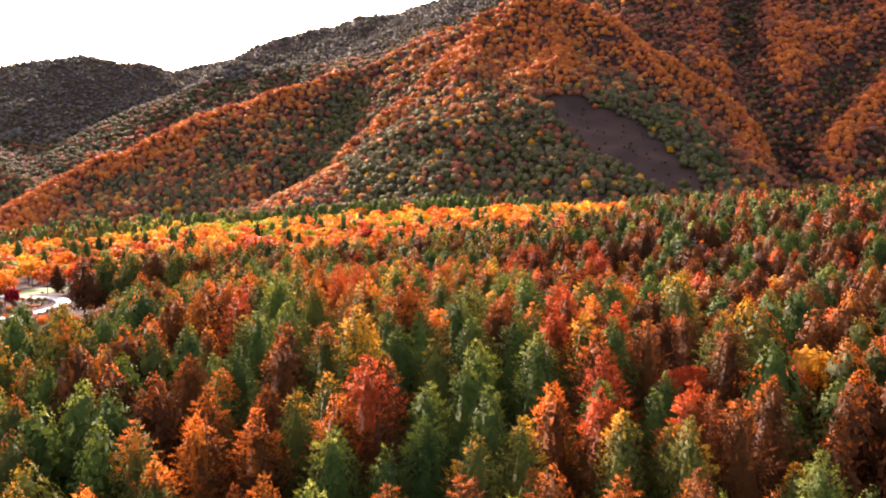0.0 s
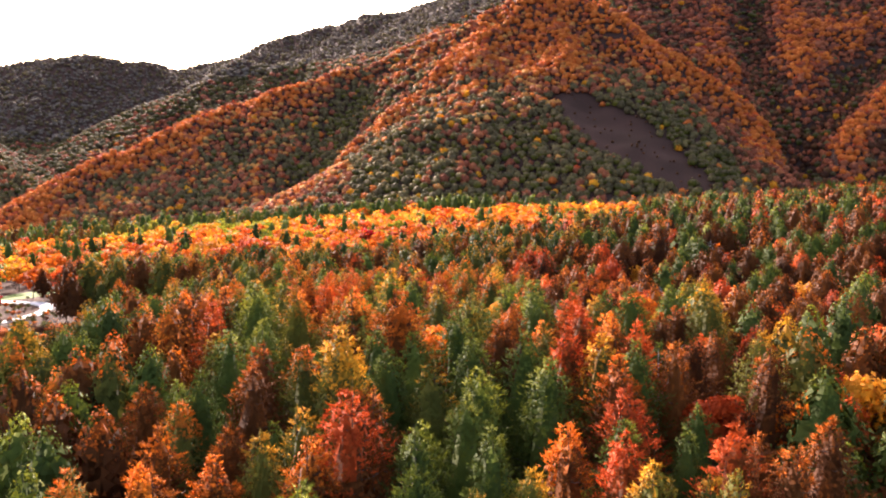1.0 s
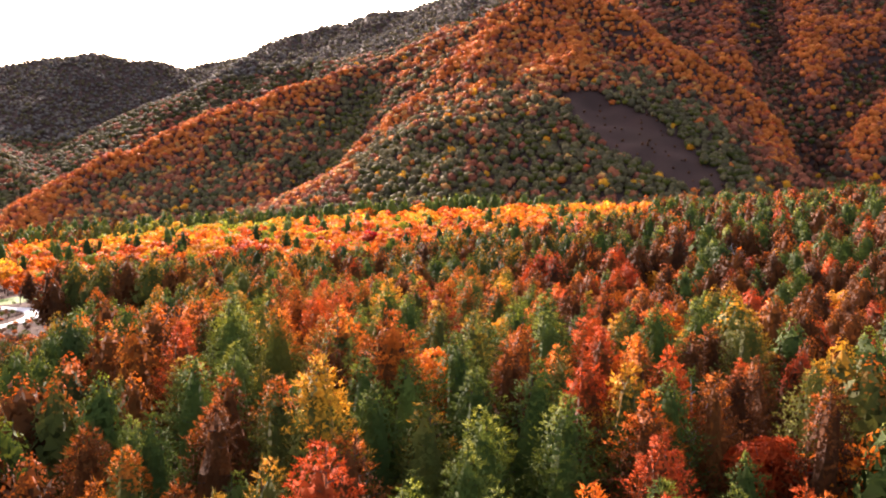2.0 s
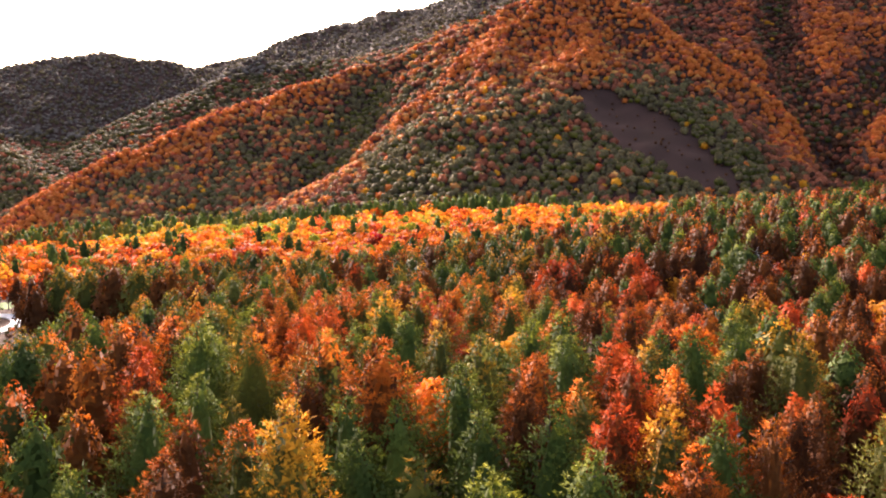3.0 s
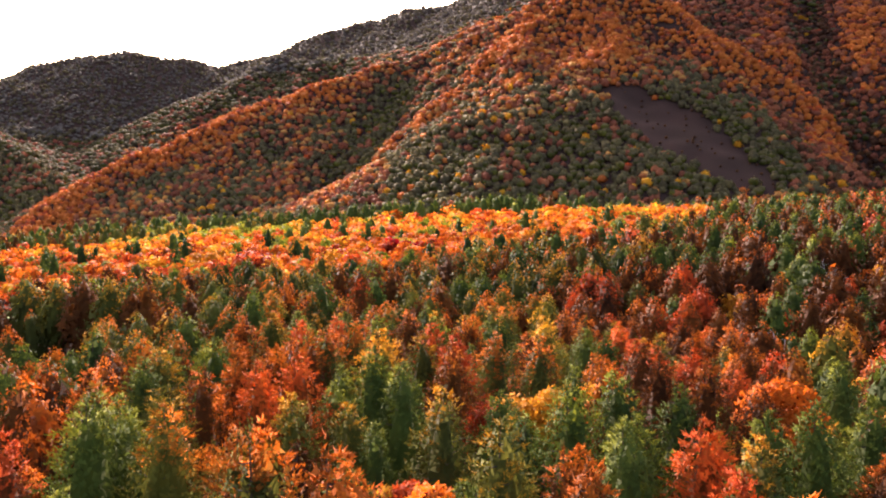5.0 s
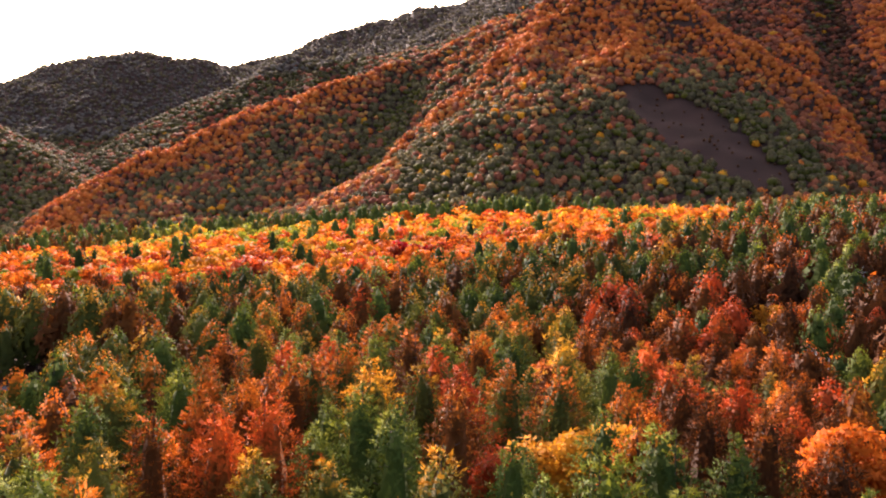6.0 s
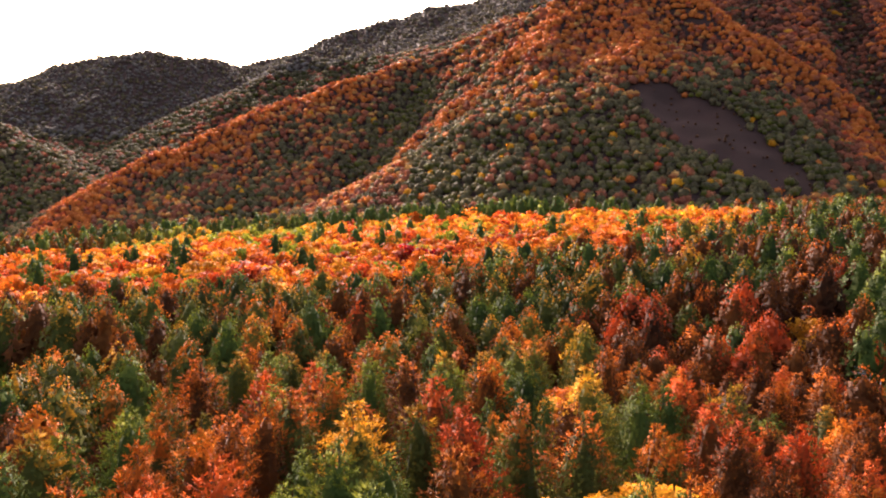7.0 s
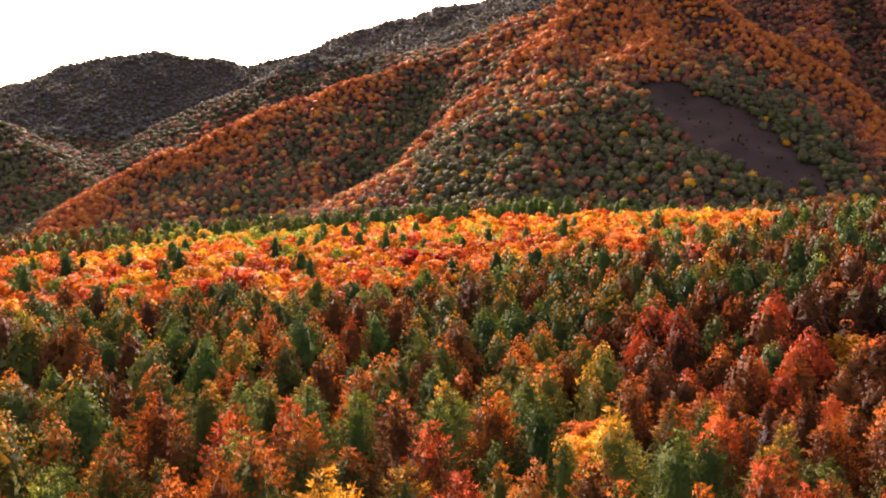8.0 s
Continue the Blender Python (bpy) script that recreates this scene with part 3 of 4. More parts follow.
# trees that stand out, by kind: x, y, scale
STANDING = {
    "G": [(-47.9, 150.7, 1.1), (-24.6, 137.0, 1.21), (3.8, 116.2, 1.01), (-31.6, 187.5, 0.97), (76.0, 324.8, 0.8), (-1.8, 86.1, 1.07), (-27.7, 177.8, 1.07), (-30.2, 162.8, 1.07), (-7.8, 162.8, 1.07), (-41.7, 247.8, 1.07), (44.1, 312.8, 1.07), (14.0, 150.3, 1.07), (-31.1, 263.3, 1.07), (-24.6, 143.8, 1.07), (-5.5, 205.8, 1.07), (8.9, 143.8, 1.07), (-32.4, 119.5, 1.07), (-1.5, 92.5, 1.07), (-33.1, 89.5, 1.07), (-10.1, 84.0, 1.07), (10.5, 106.5, 1.07), (36.2, 102.0, 1.07)],
    "R": [(-29.0, 134.9, 1.1), (-7.4, 93.5, 1.25), (46.9, 304.2, 0.75), (-17.3, 155.3, 1.07), (-14.9, 160.3, 1.07), (-4.7, 193.3, 1.07), (-0.3, 176.8, 1.07), (24.6, 277.8, 1.07), (26.1, 262.3, 1.07), (21.0, 208.8, 1.07), (43.8, 257.8, 1.07), (42.0, 276.8, 1.07), (-23.1, 263.3, 1.07), (-22.4, 196.3, 1.07), (-17.9, 202.8, 1.07), (13.3, 115.8, 1.07), (16.5, 135.3, 1.07), (21.6, 117.8, 1.07), (26.5, 273.0, 1.07), (44.6, 285.0, 1.07), (17.1, 126.5, 1.07), (17.0, 98.5, 1.07), (14.9, 88.5, 1.07), (24.5, 90.0, 1.07)],
    "M": [(-10.4, 128.2, 1.21), (-19.2, 136.4, 1.16), (25.4, 148.3, 0.84), (12.1, 122.4, 1.01), (14.7, 180.7, 0.94), (16.3, 206.3, 1.14), (-16.2, 185.3, 1.07), (8.0, 175.3, 1.07), (-22.3, 172.3, 1.07), (-13.0, 134.3, 1.07), (-14.0, 113.8, 1.07), (-37.0, 120.0, 1.07), (-29.1, 88.0, 1.07)],
    "D": [(27.0, 128.6, 0.75), (24.9, 103.8, 0.81), (-25.2, 211.8, 1.07), (-18.3, 209.8, 1.07), (3.5, 209.8, 1.07), (36.0, 334.8, 1.07), (9.9, 313.3, 1.07), (54.2, 247.3, 1.07), (-21.1, 125.3, 1.07), (-23.9, 121.3, 1.07), (2.3, 124.8, 1.07), (8.5, 114.8, 1.07), (11.7, 134.3, 1.07), (21.6, 137.8, 1.07), (25.3, 139.8, 1.07), (20.7, 110.8, 1.07), (-2.8, 116.8, 1.07), (-7.0, 117.3, 1.07), (-5.3, 110.8, 1.07), (-23.3, 107.5, 1.07), (49.4, 130.5, 1.07), (2.3, 98.5, 1.07), (4.5, 90.5, 1.07), (-35.4, 97.5, 1.07)],
    "U": [(-18.8, 117.4, 1.03), (42.7, 241.6, 0.98), (-6.8, 199.1, 1.16), (18.4, 162.8, 1.07), (18.6, 172.8, 1.07), (-18.8, 276.8, 1.07), (-66.5, 255.3, 1.07), (-81.2, 266.8, 1.07), (-0.8, 163.3, 1.07), (-55.9, 183.8, 1.07), (6.3, 120.3, 1.07), (-41.2, 166.5, 1.07), (-11.7, 124.0, 1.07), (-18.8, 109.0, 1.07), (-41.1, 121.5, 1.07), (-44.9, 115.5, 1.07), (-6.0, 101.0, 1.07), (-18.0, 95.5, 1.07), (32.2, 107.5, 1.07), (31.5, 89.5, 1.07), (27.4, 84.5, 1.07), (-37.1, 105.5, 1.07), (-29.1, 106.5, 1.07), (-31.2, 101.5, 1.07)],
    "O": [(-10.6, 90.8, 1.08), (-4.6, 121.1, 1.3), (8.1, 137.3, 0.91), (-22.0, 156.5, 1.05), (38.9, 206.5, 0.9), (-36.7, 180.8, 1.07), (-21.0, 164.3, 1.07), (-19.4, 168.3, 1.07), (-18.3, 173.3, 1.07), (-17.8, 181.3, 1.07), (-31.3, 206.8, 1.07), (-1.2, 210.8, 1.07), (14.9, 226.8, 1.07), (12.9, 156.3, 1.07), (-39.1, 157.3, 1.07), (-35.8, 141.3, 1.07), (-41.2, 144.8, 1.07), (-32.5, 157.3, 1.07), (19.8, 121.8, 1.07), (47.1, 182.8, 1.07), (-34.6, 151.5, 1.07), (-15.6, 222.0, 1.07), (-24.5, 96.0, 1.07), (-17.3, 88.5, 1.07), (-22.1, 88.0, 1.07), (8.5, 128.0, 1.07), (38.9, 215.5, 1.07), (17.6, 106.5, 1.07), (10.5, 90.5, 1.07)],
    "Y": [(-9.7, 108.3, 1.3), (-8.5, 172.6, 1.11), (12.6, 241.3, 1.13), (10.9, 199.1, 1.15), (42.7, 326.3, 1.07), (16.8, 113.8, 1.07), (51.3, 210.8, 1.07), (13.5, 246.0, 1.07), (55.8, 218.5, 1.07), (39.6, 122.0, 1.07)],
    "BL": [(30.0, 203.4, 1.14)],
    "BR": [(77.1, 251.3, 0.9), (2.6, 167.3, 1.0), (-3.2, 140.3, 1.0), (99.0, 293.8, 1.0), (29.2, 112.0, 1.0), (45.4, 119.5, 1.0), (107.4, 254.5, 1.0)],
    "BO": [(30.2, 164.8, 1.3), (9.1, 222.8, 1.14), (-0.8, 133.3, 1.14), (36.9, 110.0, 1.14), (75.8, 180.5, 1.14)],
    "L": [(-30.7, 168.8, 1.07), (-4.3, 179.8, 1.07), (17.5, 296.3, 1.07), (47.6, 297.8, 1.07), (-46.1, 239.3, 1.07), (-29.2, 150.3, 1.07), (3.4, 135.3, 1.07), (37.7, 152.3, 1.07), (-4.9, 215.0, 1.07), (-14.8, 93.0, 1.07), (35.0, 137.0, 1.07), (21.4, 81.0, 1.07), (16.0, 83.0, 1.07)],
    "BW": [(28.5, 231.3, 1.0), (53.1, 238.8, 1.0), (25.6, 124.3, 1.0), (80.3, 293.8, 1.0), (65.4, 214.0, 1.0)],
    "BU": [(6.4, 195.8, 0.91)],
    "BG": [(3.5, 188.3, 0.82), (-3.6, 240.0, 0.82), (6.4, 98.5, 0.82), (11.3, 97.0, 0.82)],
    "BY": [(8.4, 168.8, 1.18), (13.0, 172.3, 1.18), (9.2, 213.8, 1.18), (80.7, 225.0, 1.18), (45.2, 113.5, 1.18)],
    "BC": [(27.6, 191.8, 1.0), (61.1, 246.8, 1.0), (-50.3, 124.5, 1.0), (63.2, 250.5, 1.0), (49.8, 146.5, 1.0), (30.0, 100.5, 1.0)],
    "BB": [(66.0, 217.8, 1.0), (39.4, 144.3, 1.0)],
}

# the road and the clearing beside it: a line in plan
LANE = [(-210, 268), (-150, 261), (-120, 257), (-82, 255), (-58, 250), (-38, 237), (-20, 232)]
TRACK = [(-160, 336), (-150, 329), (-140, 322), (-130, 315), (-123, 305), (-119, 294), (-119, 283), (-122, 274), (-130, 266)]
LAWN = (-147, 346, 11, 14)


def open_ground(x, y):
    """Where no tree stands: the lane, the track, the lawn and the meadow between them."""
    gap = (lane_distance(x, y, LANE) < 4.0) | (lane_distance(x, y, TRACK) < 5.5)
    gap |= ((x - LAWN[0]) / LAWN[2]) ** 2 + ((y - LAWN[1]) / LAWN[3]) ** 2 < 1
    gap |= (x > -150) & (x < -66) & (y > 165) & (y < 250)
    return gap | ((x > -150) & (x < -105) & (y >= 250) & (y < 318))


def zone_kind(x, y, rng, w11, w12, w13):
    """Which kind of tree grows at a place of the valley, by stands."""
    v = 0.5 + 0.35 * w11 + rng.uniform(-0.38, 0.38)
    w = rng.uniform()
    edge = 330 + 12 * w12
    if y > 672 + 6 * w13 - 0.06 * x and x < 90:
        if y > 696 + 6 * w13 - 0.06 * x:
            return "BN"
        return "D" if w < 0.85 else ("G" if w < 0.95 else "U")
    if y > 585 and x < -225:
        return "D" if w < 0.4 else "U" if w < 0.85 else "L"
    if 595 < y and -225 < x < -110:
        return "BG" if w < 0.5 else ("BY" if w < 0.85 else "L")
    if y > edge + max(0, x + 20) * 1.1 and x < 110:
        if w < 0.04:
            return "G"
        return ("BG" if v < 0.18 else "BY" if v < 0.36 else "BO" if v < 0.72 else "BU" if v < 0.8 else "BR" if v < 1.0 else "BC")
    if x > 40 and 130 < y < 300 + 0.2 * x:
        if w < 0.16:
            return "BO" if v > 0.6 else "BR" if v > 0.3 else "BY"
        if w < 0.36:
            return "BB"
        return "D" if w < 0.5 else "U" if w < 0.9 else "R"
    if x > 20 and y <= 150:
        return "D" if v < 0.36 else "L" if v < 0.46 else "U" if v < 0.78 else "R" if v < 0.9 else "M"
    if x > 14 and 150 < y <= 280:
        return "D" if v < 0.24 else "L" if v < 0.34 else "U" if v < 0.66 else "O" if v < 0.78 else "R"
    if x > 62 and y > 280:
        return "D" if w < 0.36 else "G" if w < 0.5 else "U" if w < 0.84 else "M" if w < 0.92 else "R"
    if x > 20 and y > 280:
        return ("D" if w < 0.5 else "G") if v < 0.36 else "L" if v < 0.46 else "M" if v < 0.60 else "U" if v < 0.86 else "O" if v < 1.02 else "R"
    if y > 220:
        return "G" if v < 0.26 else "L" if v < 0.46 else "M" if v < 0.72 else "U" if v < 0.84 else "O"
    return ("D" if w < 0.45 else "G") if v < 0.46 else "L" if v < 0.66 else "M" if v < 0.86 else "U" if v < 0.97 else "O"


rng = np.random.RandomState(5)
trees = []          # x, y, kind, scale
cells = {}


def free(x, y, gap):
    cx, cy = int(x // 8), int(y // 8)
    for a in (cx - 1, cx, cx + 1):
        for b in (cy - 1, cy, cy + 1):
            for u, v, g in cells.get((a, b), ()):
                if (x - u) ** 2 + (y - v) ** 2 < (0.5 * (gap + g)) ** 2:
                    return False
    return True


def plant(x, y, kind, scale, gap):
    trees.append((x, y, kind, scale))
    cells.setdefault((int(x // 8), int(y // 8)), []).append((x, y, gap))


for kind, places in STANDING.items():
    for x, y, grown in places:
        plant(x, y, kind, grown, 4.4)
for x, y in ((-64, 254), (-72, 257), (-80, 263), (-88, 268), (-97, 274)):
    plant(x, y, "U" if x in (-80, -64) else "L", 1.22, 6.0)
for x, y, kind, grown in ((-140, 301, "BO", 1.15), (-147, 309, "BY", 1.2), (-134, 293, "BC", 1.0), (-152, 300, "BO", 1.2), (-111, 303, "BR", 0.95),
                          (-106, 311, "BO", 1.0), (-101, 299, "BB", 1.0), (-116, 318, "BU", 0.9), (-96, 306, "BR", 0.9), (-72, 356, "BR", 1.3), (-66, 350, "BR", 1.2), (-79, 361, "BR", 1.2),
                          (-100, 342, "BR", 1.2), (-107, 347, "BR", 1.1), (-29, 423, "BC", 1.6), (-35, 428, "BC", 1.6), (-20, 425, "BR", 1.1)):
    plant(x, y, kind, grown, 5.0)
y = 48.0
while y < 1320:
    step = 3.0 + max(0, y - 150) * 0.0040 + (1.2 if y > 330 else 0)
    half = max(100, 26 + 0.56 * y)
    xs = np.arange(-half, half, step)
    xs, ys = xs + rng.uniform(-0.45, 0.45, len(xs)) * step, y + rng.uniform(-0.45, 0.45, len(xs)) * step
    bar = open_ground(xs, ys)
    low = bar & (lane_distance(xs, ys, LANE) > 3.5) & (lane_distance(xs, ys, TRACK) > 4.0) & (xs > LAWN[0] + 6)
    for px, py in zip(xs[low], ys[low]):
        bush = ("BD", "BU", "BL", "BL")[rng.randint(4)]
        plant(px, py, bush, rng.uniform(0.26, 0.48) * (1.0 if py < 240 else 0.5), 3.0)
    if y > 780:
        bar |= rng.uniform(size=len(xs)) < 0.4
        bar |= hills(xs, ys) > valley(xs, ys) - 3
    for px, py, no, w11, w12, w13 in zip(xs, ys, bar, wave(xs, ys, 55, 11), wave(xs, ys, 80, 12), wave(xs, ys, 90, 13)):
        if no:
            continue
        kind = zone_kind(px, py, rng, w11, w12, w13)
        gap = (6.2 if kind[0] in "BH" else 4.9) + max(0, y - 150) * 0.0038
        if free(px, py, gap):
            plant(px, py, kind, rng.uniform(0.74, 1.08) * (0.5 if kind == "BN" else 1.2 if py > 665 and px < 90 else 1.0), gap)
    y += step

for y in np.arange(-70, 46, 6.2):
    for x in np.arange(-104, 104, 6.2):
        px, py = x + rng.uniform(-2.4, 2.4), y + rng.uniform(-2.4, 2.4)
        trees.append((px, py, ("G", "L", "M", "U", "O")[rng.randint(5)], rng.uniform(0.8, 1.0)))

near = [t for t in trees if 62 < t[1] < 236 and abs(t[0] - 2) < 32 + 0.05 * (t[1] - 100)]
near_set = set(id(t) for t in near)
rest = [t for t in trees if id(t) not in near_set]

templates = {}
for kind in KIND:
    used = sum(1 for t in near if t[2] == kind)
    templates[kind] = [tree_template(kind, 100 + 7 * k + ord(kind[-1])) for k in range(min(4, used))]
seen = {}
for x, y, kind, s in near:
    k = seen[kind] = seen.get(kind, -1) + 1
    bank = templates[kind]
    m = pose(x, y, float(land(x, y)), rng.uniform(-1.5, 1.5), rng.uniform(-1.5, 1.5), rng.uniform(0, 360))
    if k < len(bank):
        bank[k].scale = (1, 1, 1)
        bank[k].matrix_basis = m @ Matrix.Diagonal((s * rng.uniform(0.9, 1.1), s * rng.uniform(0.9, 1.1), s, 1))
    else:
        ob = copy_thing(bank[k % len(bank)], m)
        ob.scale = (s * rng.uniform(0.88, 1.12), s * rng.uniform(0.88, 1.12), s)

# ---- the woods further off: joined trees ----
NAMES = list(KIND)


def woods(name, label, places, n, size, shapes, trunk_sides, sink=0.0, spread=1.0, lie=0.0):
    """One mesh of many trees. places: x, y, kind, scale."""
    rng = np.random.RandomState(len(name) + n)
    bank, verts, mats, ways, turns, ones = {}, [], [], [], [], []
    heights = land([t[0] for t in places], [t[1] for t in places])
    for (x, y, kind, s), z in zip(places, heights):
        cut = KIND[kind][2]
        if kind not in bank:
            bank[kind] = []
            for k in range(shapes):
                tri, w, out, h, r = crown_of(kind, n, np.random.RandomState(300 + 13 * k + ord(kind[-1])), size, True)
                wood = np.zeros((0, 3, 3))
                if trunk_sides:
                    wood = straight_trunk(h, rng, 0.16, trunk_sides) if kind[0] not in "BH" else forked_trunk(h, r, rng, 0.2, 3, 6 if kind == "BW" else 0, trunk_sides)
                wood_out = np.cross(wood[:, 1] - wood[:, 0], wood[:, 2] - wood[:, 0])
                bank[kind].append((tri, w, wood, out, unit(wood_out)))
        tri, w, wood, out, wood_out = bank[kind][rng.randint(shapes)]
        a = rng.uniform(0, 6.28)
        turn = np.array([[np.cos(a), -np.sin(a), 0], [np.sin(a), np.cos(a), 0], [0, 0, 1]])
        wide = spread * rng.uniform(0.88, 1.14)
        grow = np.array([s * wide, s * wide, s])
        base = np.array([x, y, z - sink * s])
        verts.append(((tri * grow) @ turn.T + base).astype(np.float32))
        out = unit(out @ turn.T + np.array([0, 0, lie])).astype(np.float32)
        ways.append(np.repeat(out[:, None], 3, 1) if out.ndim == 2 else out)
        mats.append(np.full(len(tri), NAMES.index(kind)))
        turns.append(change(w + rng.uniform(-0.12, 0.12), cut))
        ones.append(np.full(len(tri), rng.uniform()))
        if len(wood):
            verts.append(((wood * grow) @ turn.T + base).astype(np.float32))
            ways.append(np.repeat((wood_out @ turn.T)[:, None], 3, 1).astype(np.float32))
            turns.append(np.zeros(len(wood)))
            ones.append(np.zeros(len(wood)))
            mats.append(np.full(len(wood), len(NAMES) + (kind == "BW")))
    me = tri_mesh(name, np.concatenate(verts), [*LEAF.values(), BARK, PALE_BARK], np.concatenate(mats), np.concatenate(ways), np.concatenate(turns), np.concatenate(ones))
    return tagged(new(name, me), label, "woods", kind="stuff")


aside = [t for t in rest if 46 < t[1] < 130 and abs(t[0]) > 30 + 0.56 * t[1]]
aside_set = set(id(t) for t in aside)
mid = [t for t in rest if 46 < t[1] < 330 and id(t) not in aside_set]
middle = [t for t in rest if 330 <= t[1] < 500]
far = [t for t in rest if t[1] >= 500]
behind = [t for t in rest if t[1] <= 46] + aside
woods("near_valley_woods", "mixed autumn larches and broadleaf trees flanking the valley floor", [t for t in mid if t[1] < 262], 820, 0.78, 6, 3, spread=1.05)
woods("valley_woods", "mixed autumn larches and broadleaf trees filling the valley", [t for t in mid if t[1] >= 262], 460, 1.05, 7, 3, spread=1.1)
woods("middle_valley_woods", "broadleaf trees and larches in orange, gold, red and green", middle, 200, 1.65, 7, 3, spread=1.12)
woods("distant_valley_woods", "far valley trees in orange, gold, red and green", far, 64, 2.6, 7, 0, spread=1.12)

woods("woods_behind", "mixed autumn larches at the near end of the valley", behind, 100, 2.1, 5, 3)

# hill trees
hill = []
# crests and brows: orange autumn woods, with their sunlight put into the tree colours: line in plan, width of the belt,
# how strongly
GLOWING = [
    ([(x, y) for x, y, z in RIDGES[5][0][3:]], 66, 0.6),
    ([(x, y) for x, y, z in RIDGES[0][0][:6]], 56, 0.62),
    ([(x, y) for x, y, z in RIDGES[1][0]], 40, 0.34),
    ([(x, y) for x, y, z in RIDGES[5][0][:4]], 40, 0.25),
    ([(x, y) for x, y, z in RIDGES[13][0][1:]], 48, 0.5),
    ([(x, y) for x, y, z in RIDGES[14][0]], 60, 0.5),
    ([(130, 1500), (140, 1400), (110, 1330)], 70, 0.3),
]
# hollows and flanks: dull green woods, their shade put into the choice of darker kinds: line in plan, width, how
# strongly
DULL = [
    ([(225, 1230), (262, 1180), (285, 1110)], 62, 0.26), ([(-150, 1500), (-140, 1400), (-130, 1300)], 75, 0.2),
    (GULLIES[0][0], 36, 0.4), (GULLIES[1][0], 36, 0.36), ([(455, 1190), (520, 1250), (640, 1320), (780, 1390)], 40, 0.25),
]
y = 800.0
rng = np.random.RandomState(9)
while y < 2860:
    step = 8.2 + max(0, y - 1400) * 0.0038
    half = 0.56 * y + 30
    xs = np.arange(-half, half, step)
    px, py = xs + rng.uniform(-0.45, 0.45, len(xs)) * step, y + rng.uniform(-0.45, 0.45, len(xs)) * step
    up = hills(px, py)
    keep = up > valley(px, py) - 3
    tilt = hills(px, py + 6) - up
    thin = rng.uniform(size=len(xs))
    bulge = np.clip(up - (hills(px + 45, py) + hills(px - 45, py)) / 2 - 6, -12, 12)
    keep &= (tilt > -1.5) | (thin < 0.12) | (hills(px, py - 16) < up + 5)
    # a bare scree slope
    scree = np.hypot((px - (208 - (py - 1140) * 0.45)) / 52, (py - 1140) / 120) + 0.12 * wave(px, py, 40, 31)
    keep &= (scree > 1.0) | (thin > 0.8)
    w1, w2 = wave(px, py, 150, 21), wave(px, py, 45, 22)
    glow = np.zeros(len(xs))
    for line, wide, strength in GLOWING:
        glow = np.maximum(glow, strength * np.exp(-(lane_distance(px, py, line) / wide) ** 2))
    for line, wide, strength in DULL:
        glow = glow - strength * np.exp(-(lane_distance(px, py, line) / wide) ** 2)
    for a, b, k, m1, m2, bare, hump, lit, level in zip(px, py, keep, w1, w2, scree, bulge, glow, up):
        if not k:
            continue
        if bare < 1.0:
            hill.append((a, b, "BD", rng.uniform(0.2, 0.4)))
            continue
        # convex ground gets brighter kinds, hollows darker: relief shading put into the colours
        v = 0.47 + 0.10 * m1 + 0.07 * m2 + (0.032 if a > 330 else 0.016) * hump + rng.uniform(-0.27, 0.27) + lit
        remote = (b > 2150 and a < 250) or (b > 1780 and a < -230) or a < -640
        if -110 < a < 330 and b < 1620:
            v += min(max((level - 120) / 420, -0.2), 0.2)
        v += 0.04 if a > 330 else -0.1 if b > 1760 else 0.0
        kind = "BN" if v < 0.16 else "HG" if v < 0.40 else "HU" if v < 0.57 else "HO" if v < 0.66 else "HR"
        if kind in ("BN", "HG", "HU") and rng.uniform() < 0.05 and not remote:
            kind = ("BY", "HO", "HR")[rng.randint(3)]
        if a > 330 and kind in ("HG", "BN"):
            kind = ("HU", "BD", "BD", kind)[rng.randint(4)]
        if a > 330 and kind == "HO":
            kind = "HD" if rng.uniform() < 0.4 else "HU"
        if kind == "HR" and rng.uniform() < 0.25:
            kind = "HD"
        # far ridges: many crowns take the tone that carries the haze
        if remote:
            kind = (("BN", "HG", "HG", "HU", "BN") if b < 1950 else ("HB", "HG", "HB", "HB", "HG"))[rng.randint(5)]
        hill.append((a, b, kind, rng.uniform(0.62, 1.22) * (0.7 if b > 2000 else 1.0)))
    y += step
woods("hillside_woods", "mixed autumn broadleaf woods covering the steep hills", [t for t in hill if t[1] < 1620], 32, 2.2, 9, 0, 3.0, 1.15)
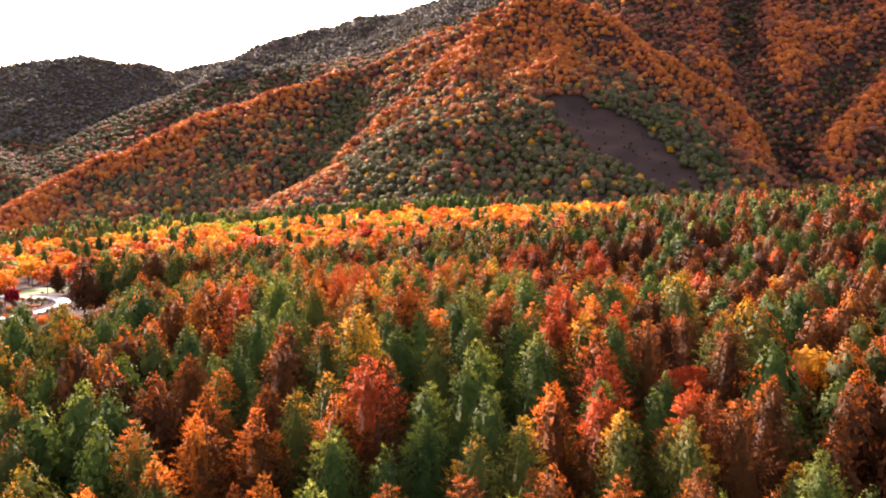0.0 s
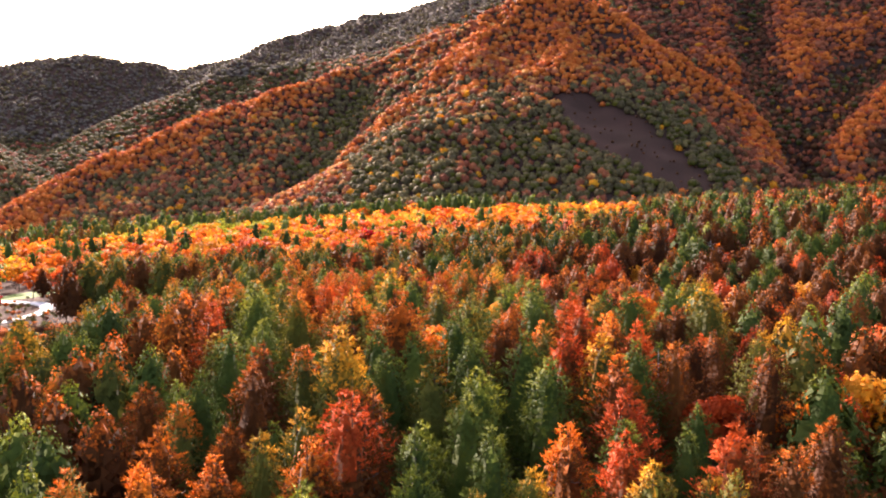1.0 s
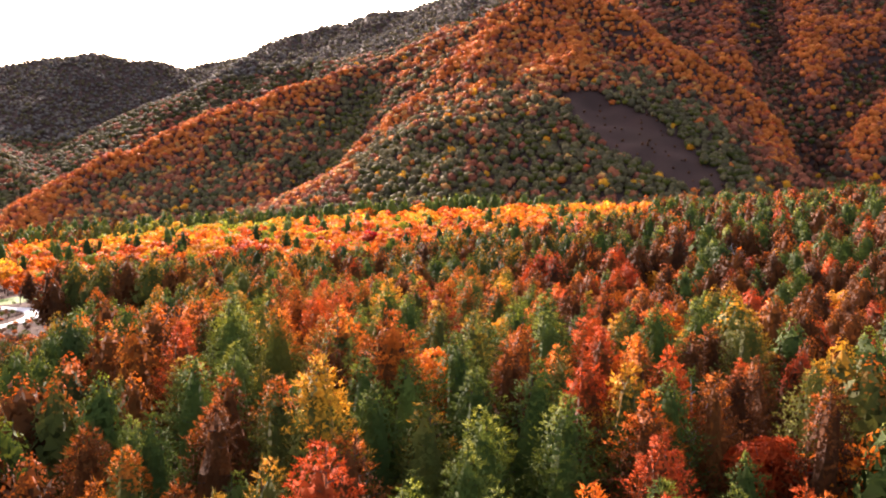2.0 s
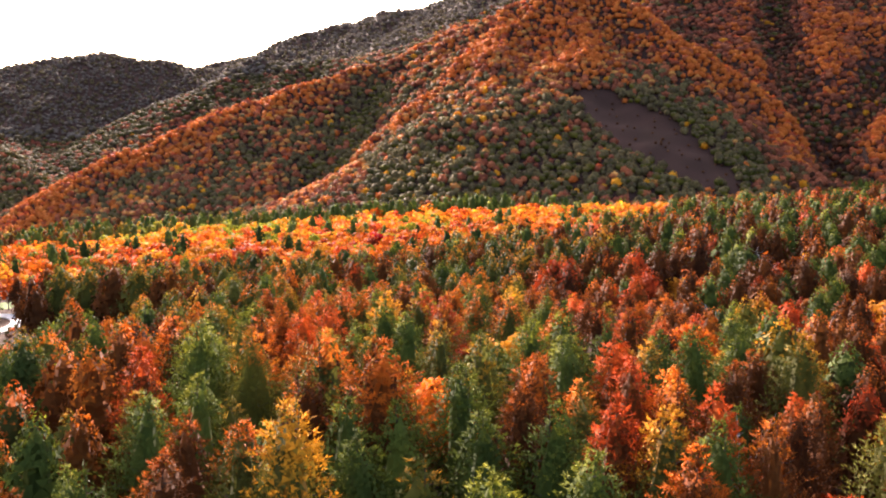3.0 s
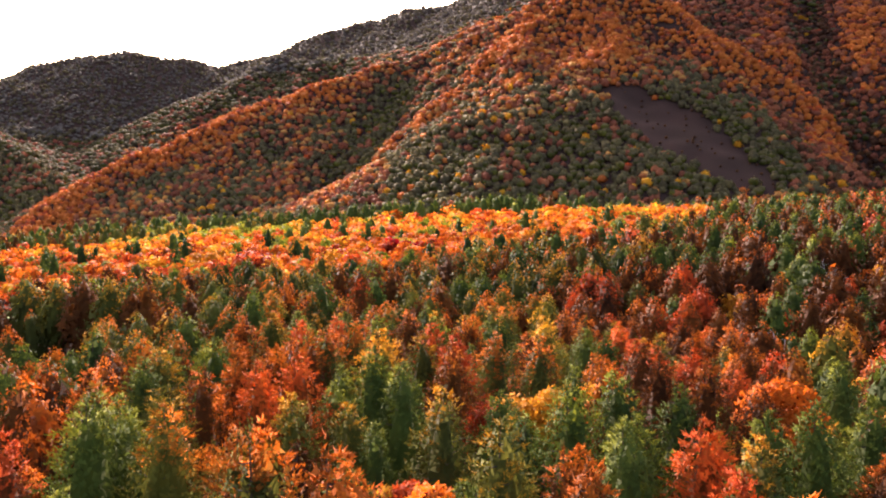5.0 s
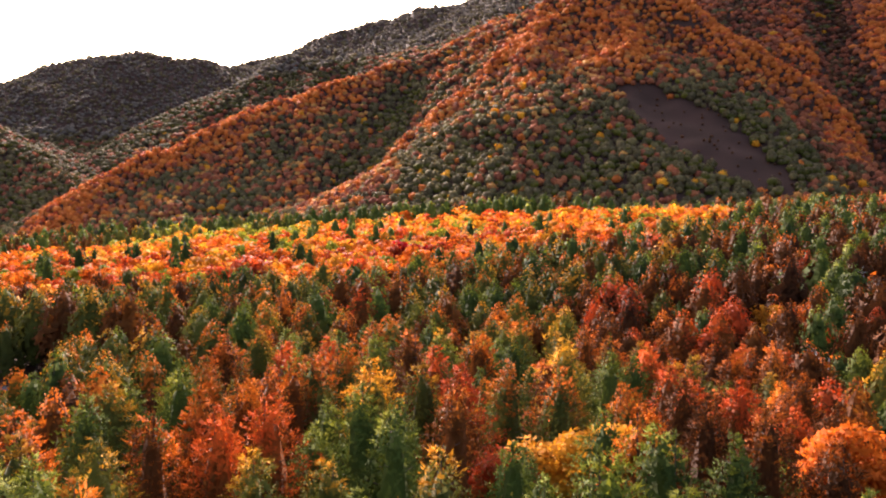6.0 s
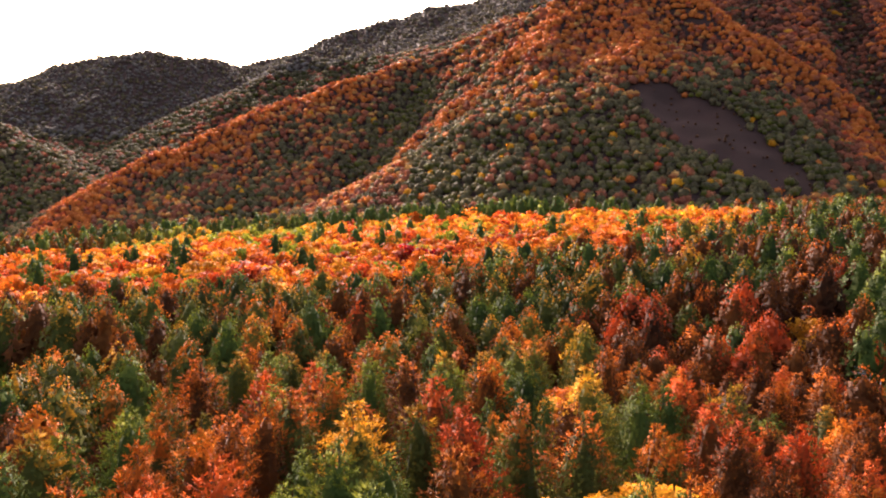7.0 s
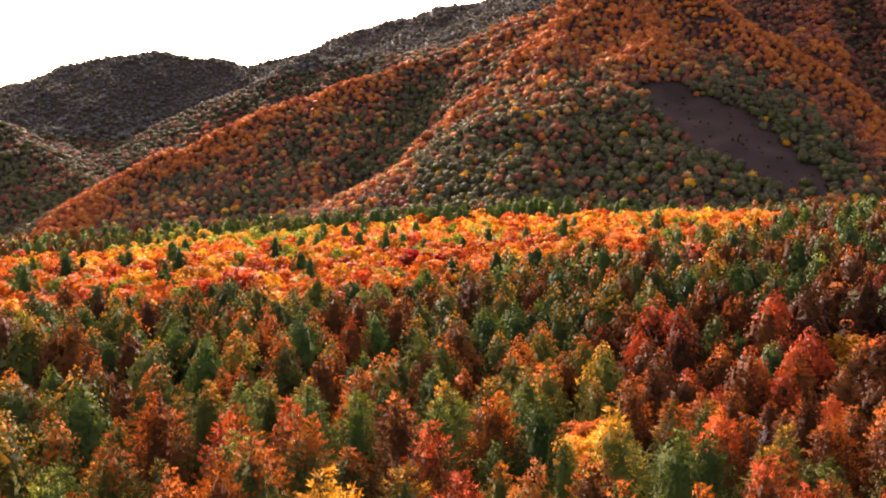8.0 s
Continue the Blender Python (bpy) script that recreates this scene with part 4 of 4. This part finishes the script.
woods("far_hill_woods", "autumn woods on the far ridges below the sky", [t for t in hill if t[1] >= 1620], 7, 3.0, 7, 0, 3.0, 1.6, 0.1)

# ---- road ----
def ribbon(line, width, lift):
    pts = [Vector((x, y, 0)) for x, y in line]
    dense = []
    for k in range(len(pts) - 1):
        p0, p1, p2, p3 = pts[max(k - 1, 0)], pts[k], pts[k + 1], pts[min(k + 2, len(pts) - 1)]
        for t in np.linspace(0, 1, 9)[:-1]:
            dense.append(0.5 * (2 * p1 + (p2 - p0) * t + (2 * p0 - 5 * p1 + 4 * p2 - p3) * t * t + (3 * p1 - p0 - 3 * p2 + p3) * t ** 3))
    v = []
    for k, p in enumerate(dense):
        d = (dense[min(k + 1, len(dense) - 1)] - dense[max(k - 1, 0)]).normalized()
        side = Vector((-d.y, d.x, 0)) * width / 2
        for q, dz in ((p - side, -0.4), (p - side, lift), (p + side, lift), (p + side, -0.4)):
            v.append((q.x, q.y, float(land(q.x, q.y)) + dz))
    f = [(4 * k + j, 4 * k + j + 1, 4 * k + j + 5, 4 * k + j + 4) for k in range(len(dense) - 1) for j in range(3)]
    return v, f


for line, width, mat, label in ((LANE, 4.5, PAVING, "grey asphalt lane running between the larches"),
                                (TRACK, 4.2, ROAD, "pale winding concrete track by a lawn")):
    v, f = ribbon(line, width, 0.25)
    tagged(new("road", mesh_from("road", v, f, [mat])), label, "road", kind="structure")

ring = [(0.0, 0.0)] + [(r * np.cos(a), r * np.sin(a)) for r in (0.5, 1.0) for a in np.arange(0, 6.28, 0.262)]
v = [(LAWN[0] + a * LAWN[2], LAWN[1] + b * LAWN[3]) for a, b in ring]
v = [(a, b, float(land(a, b)) + (0.12 if k < 25 else -0.05)) for k, (a, b) in enumerate(v)]
f = [(1 + k, 25 + k, 25 + (k + 1) % 24, 1 + (k + 1) % 24) for k in range(24)]
f += [(0, 1 + k, 2 + k, 3 + k if k < 22 else 1) for k in range(0, 24, 2)]
tagged(new("lawn", mesh_from("lawn", v, f, [GRASS], smooth=True)), "mown green lawn beside the pale track", "lawn", kind="structure")
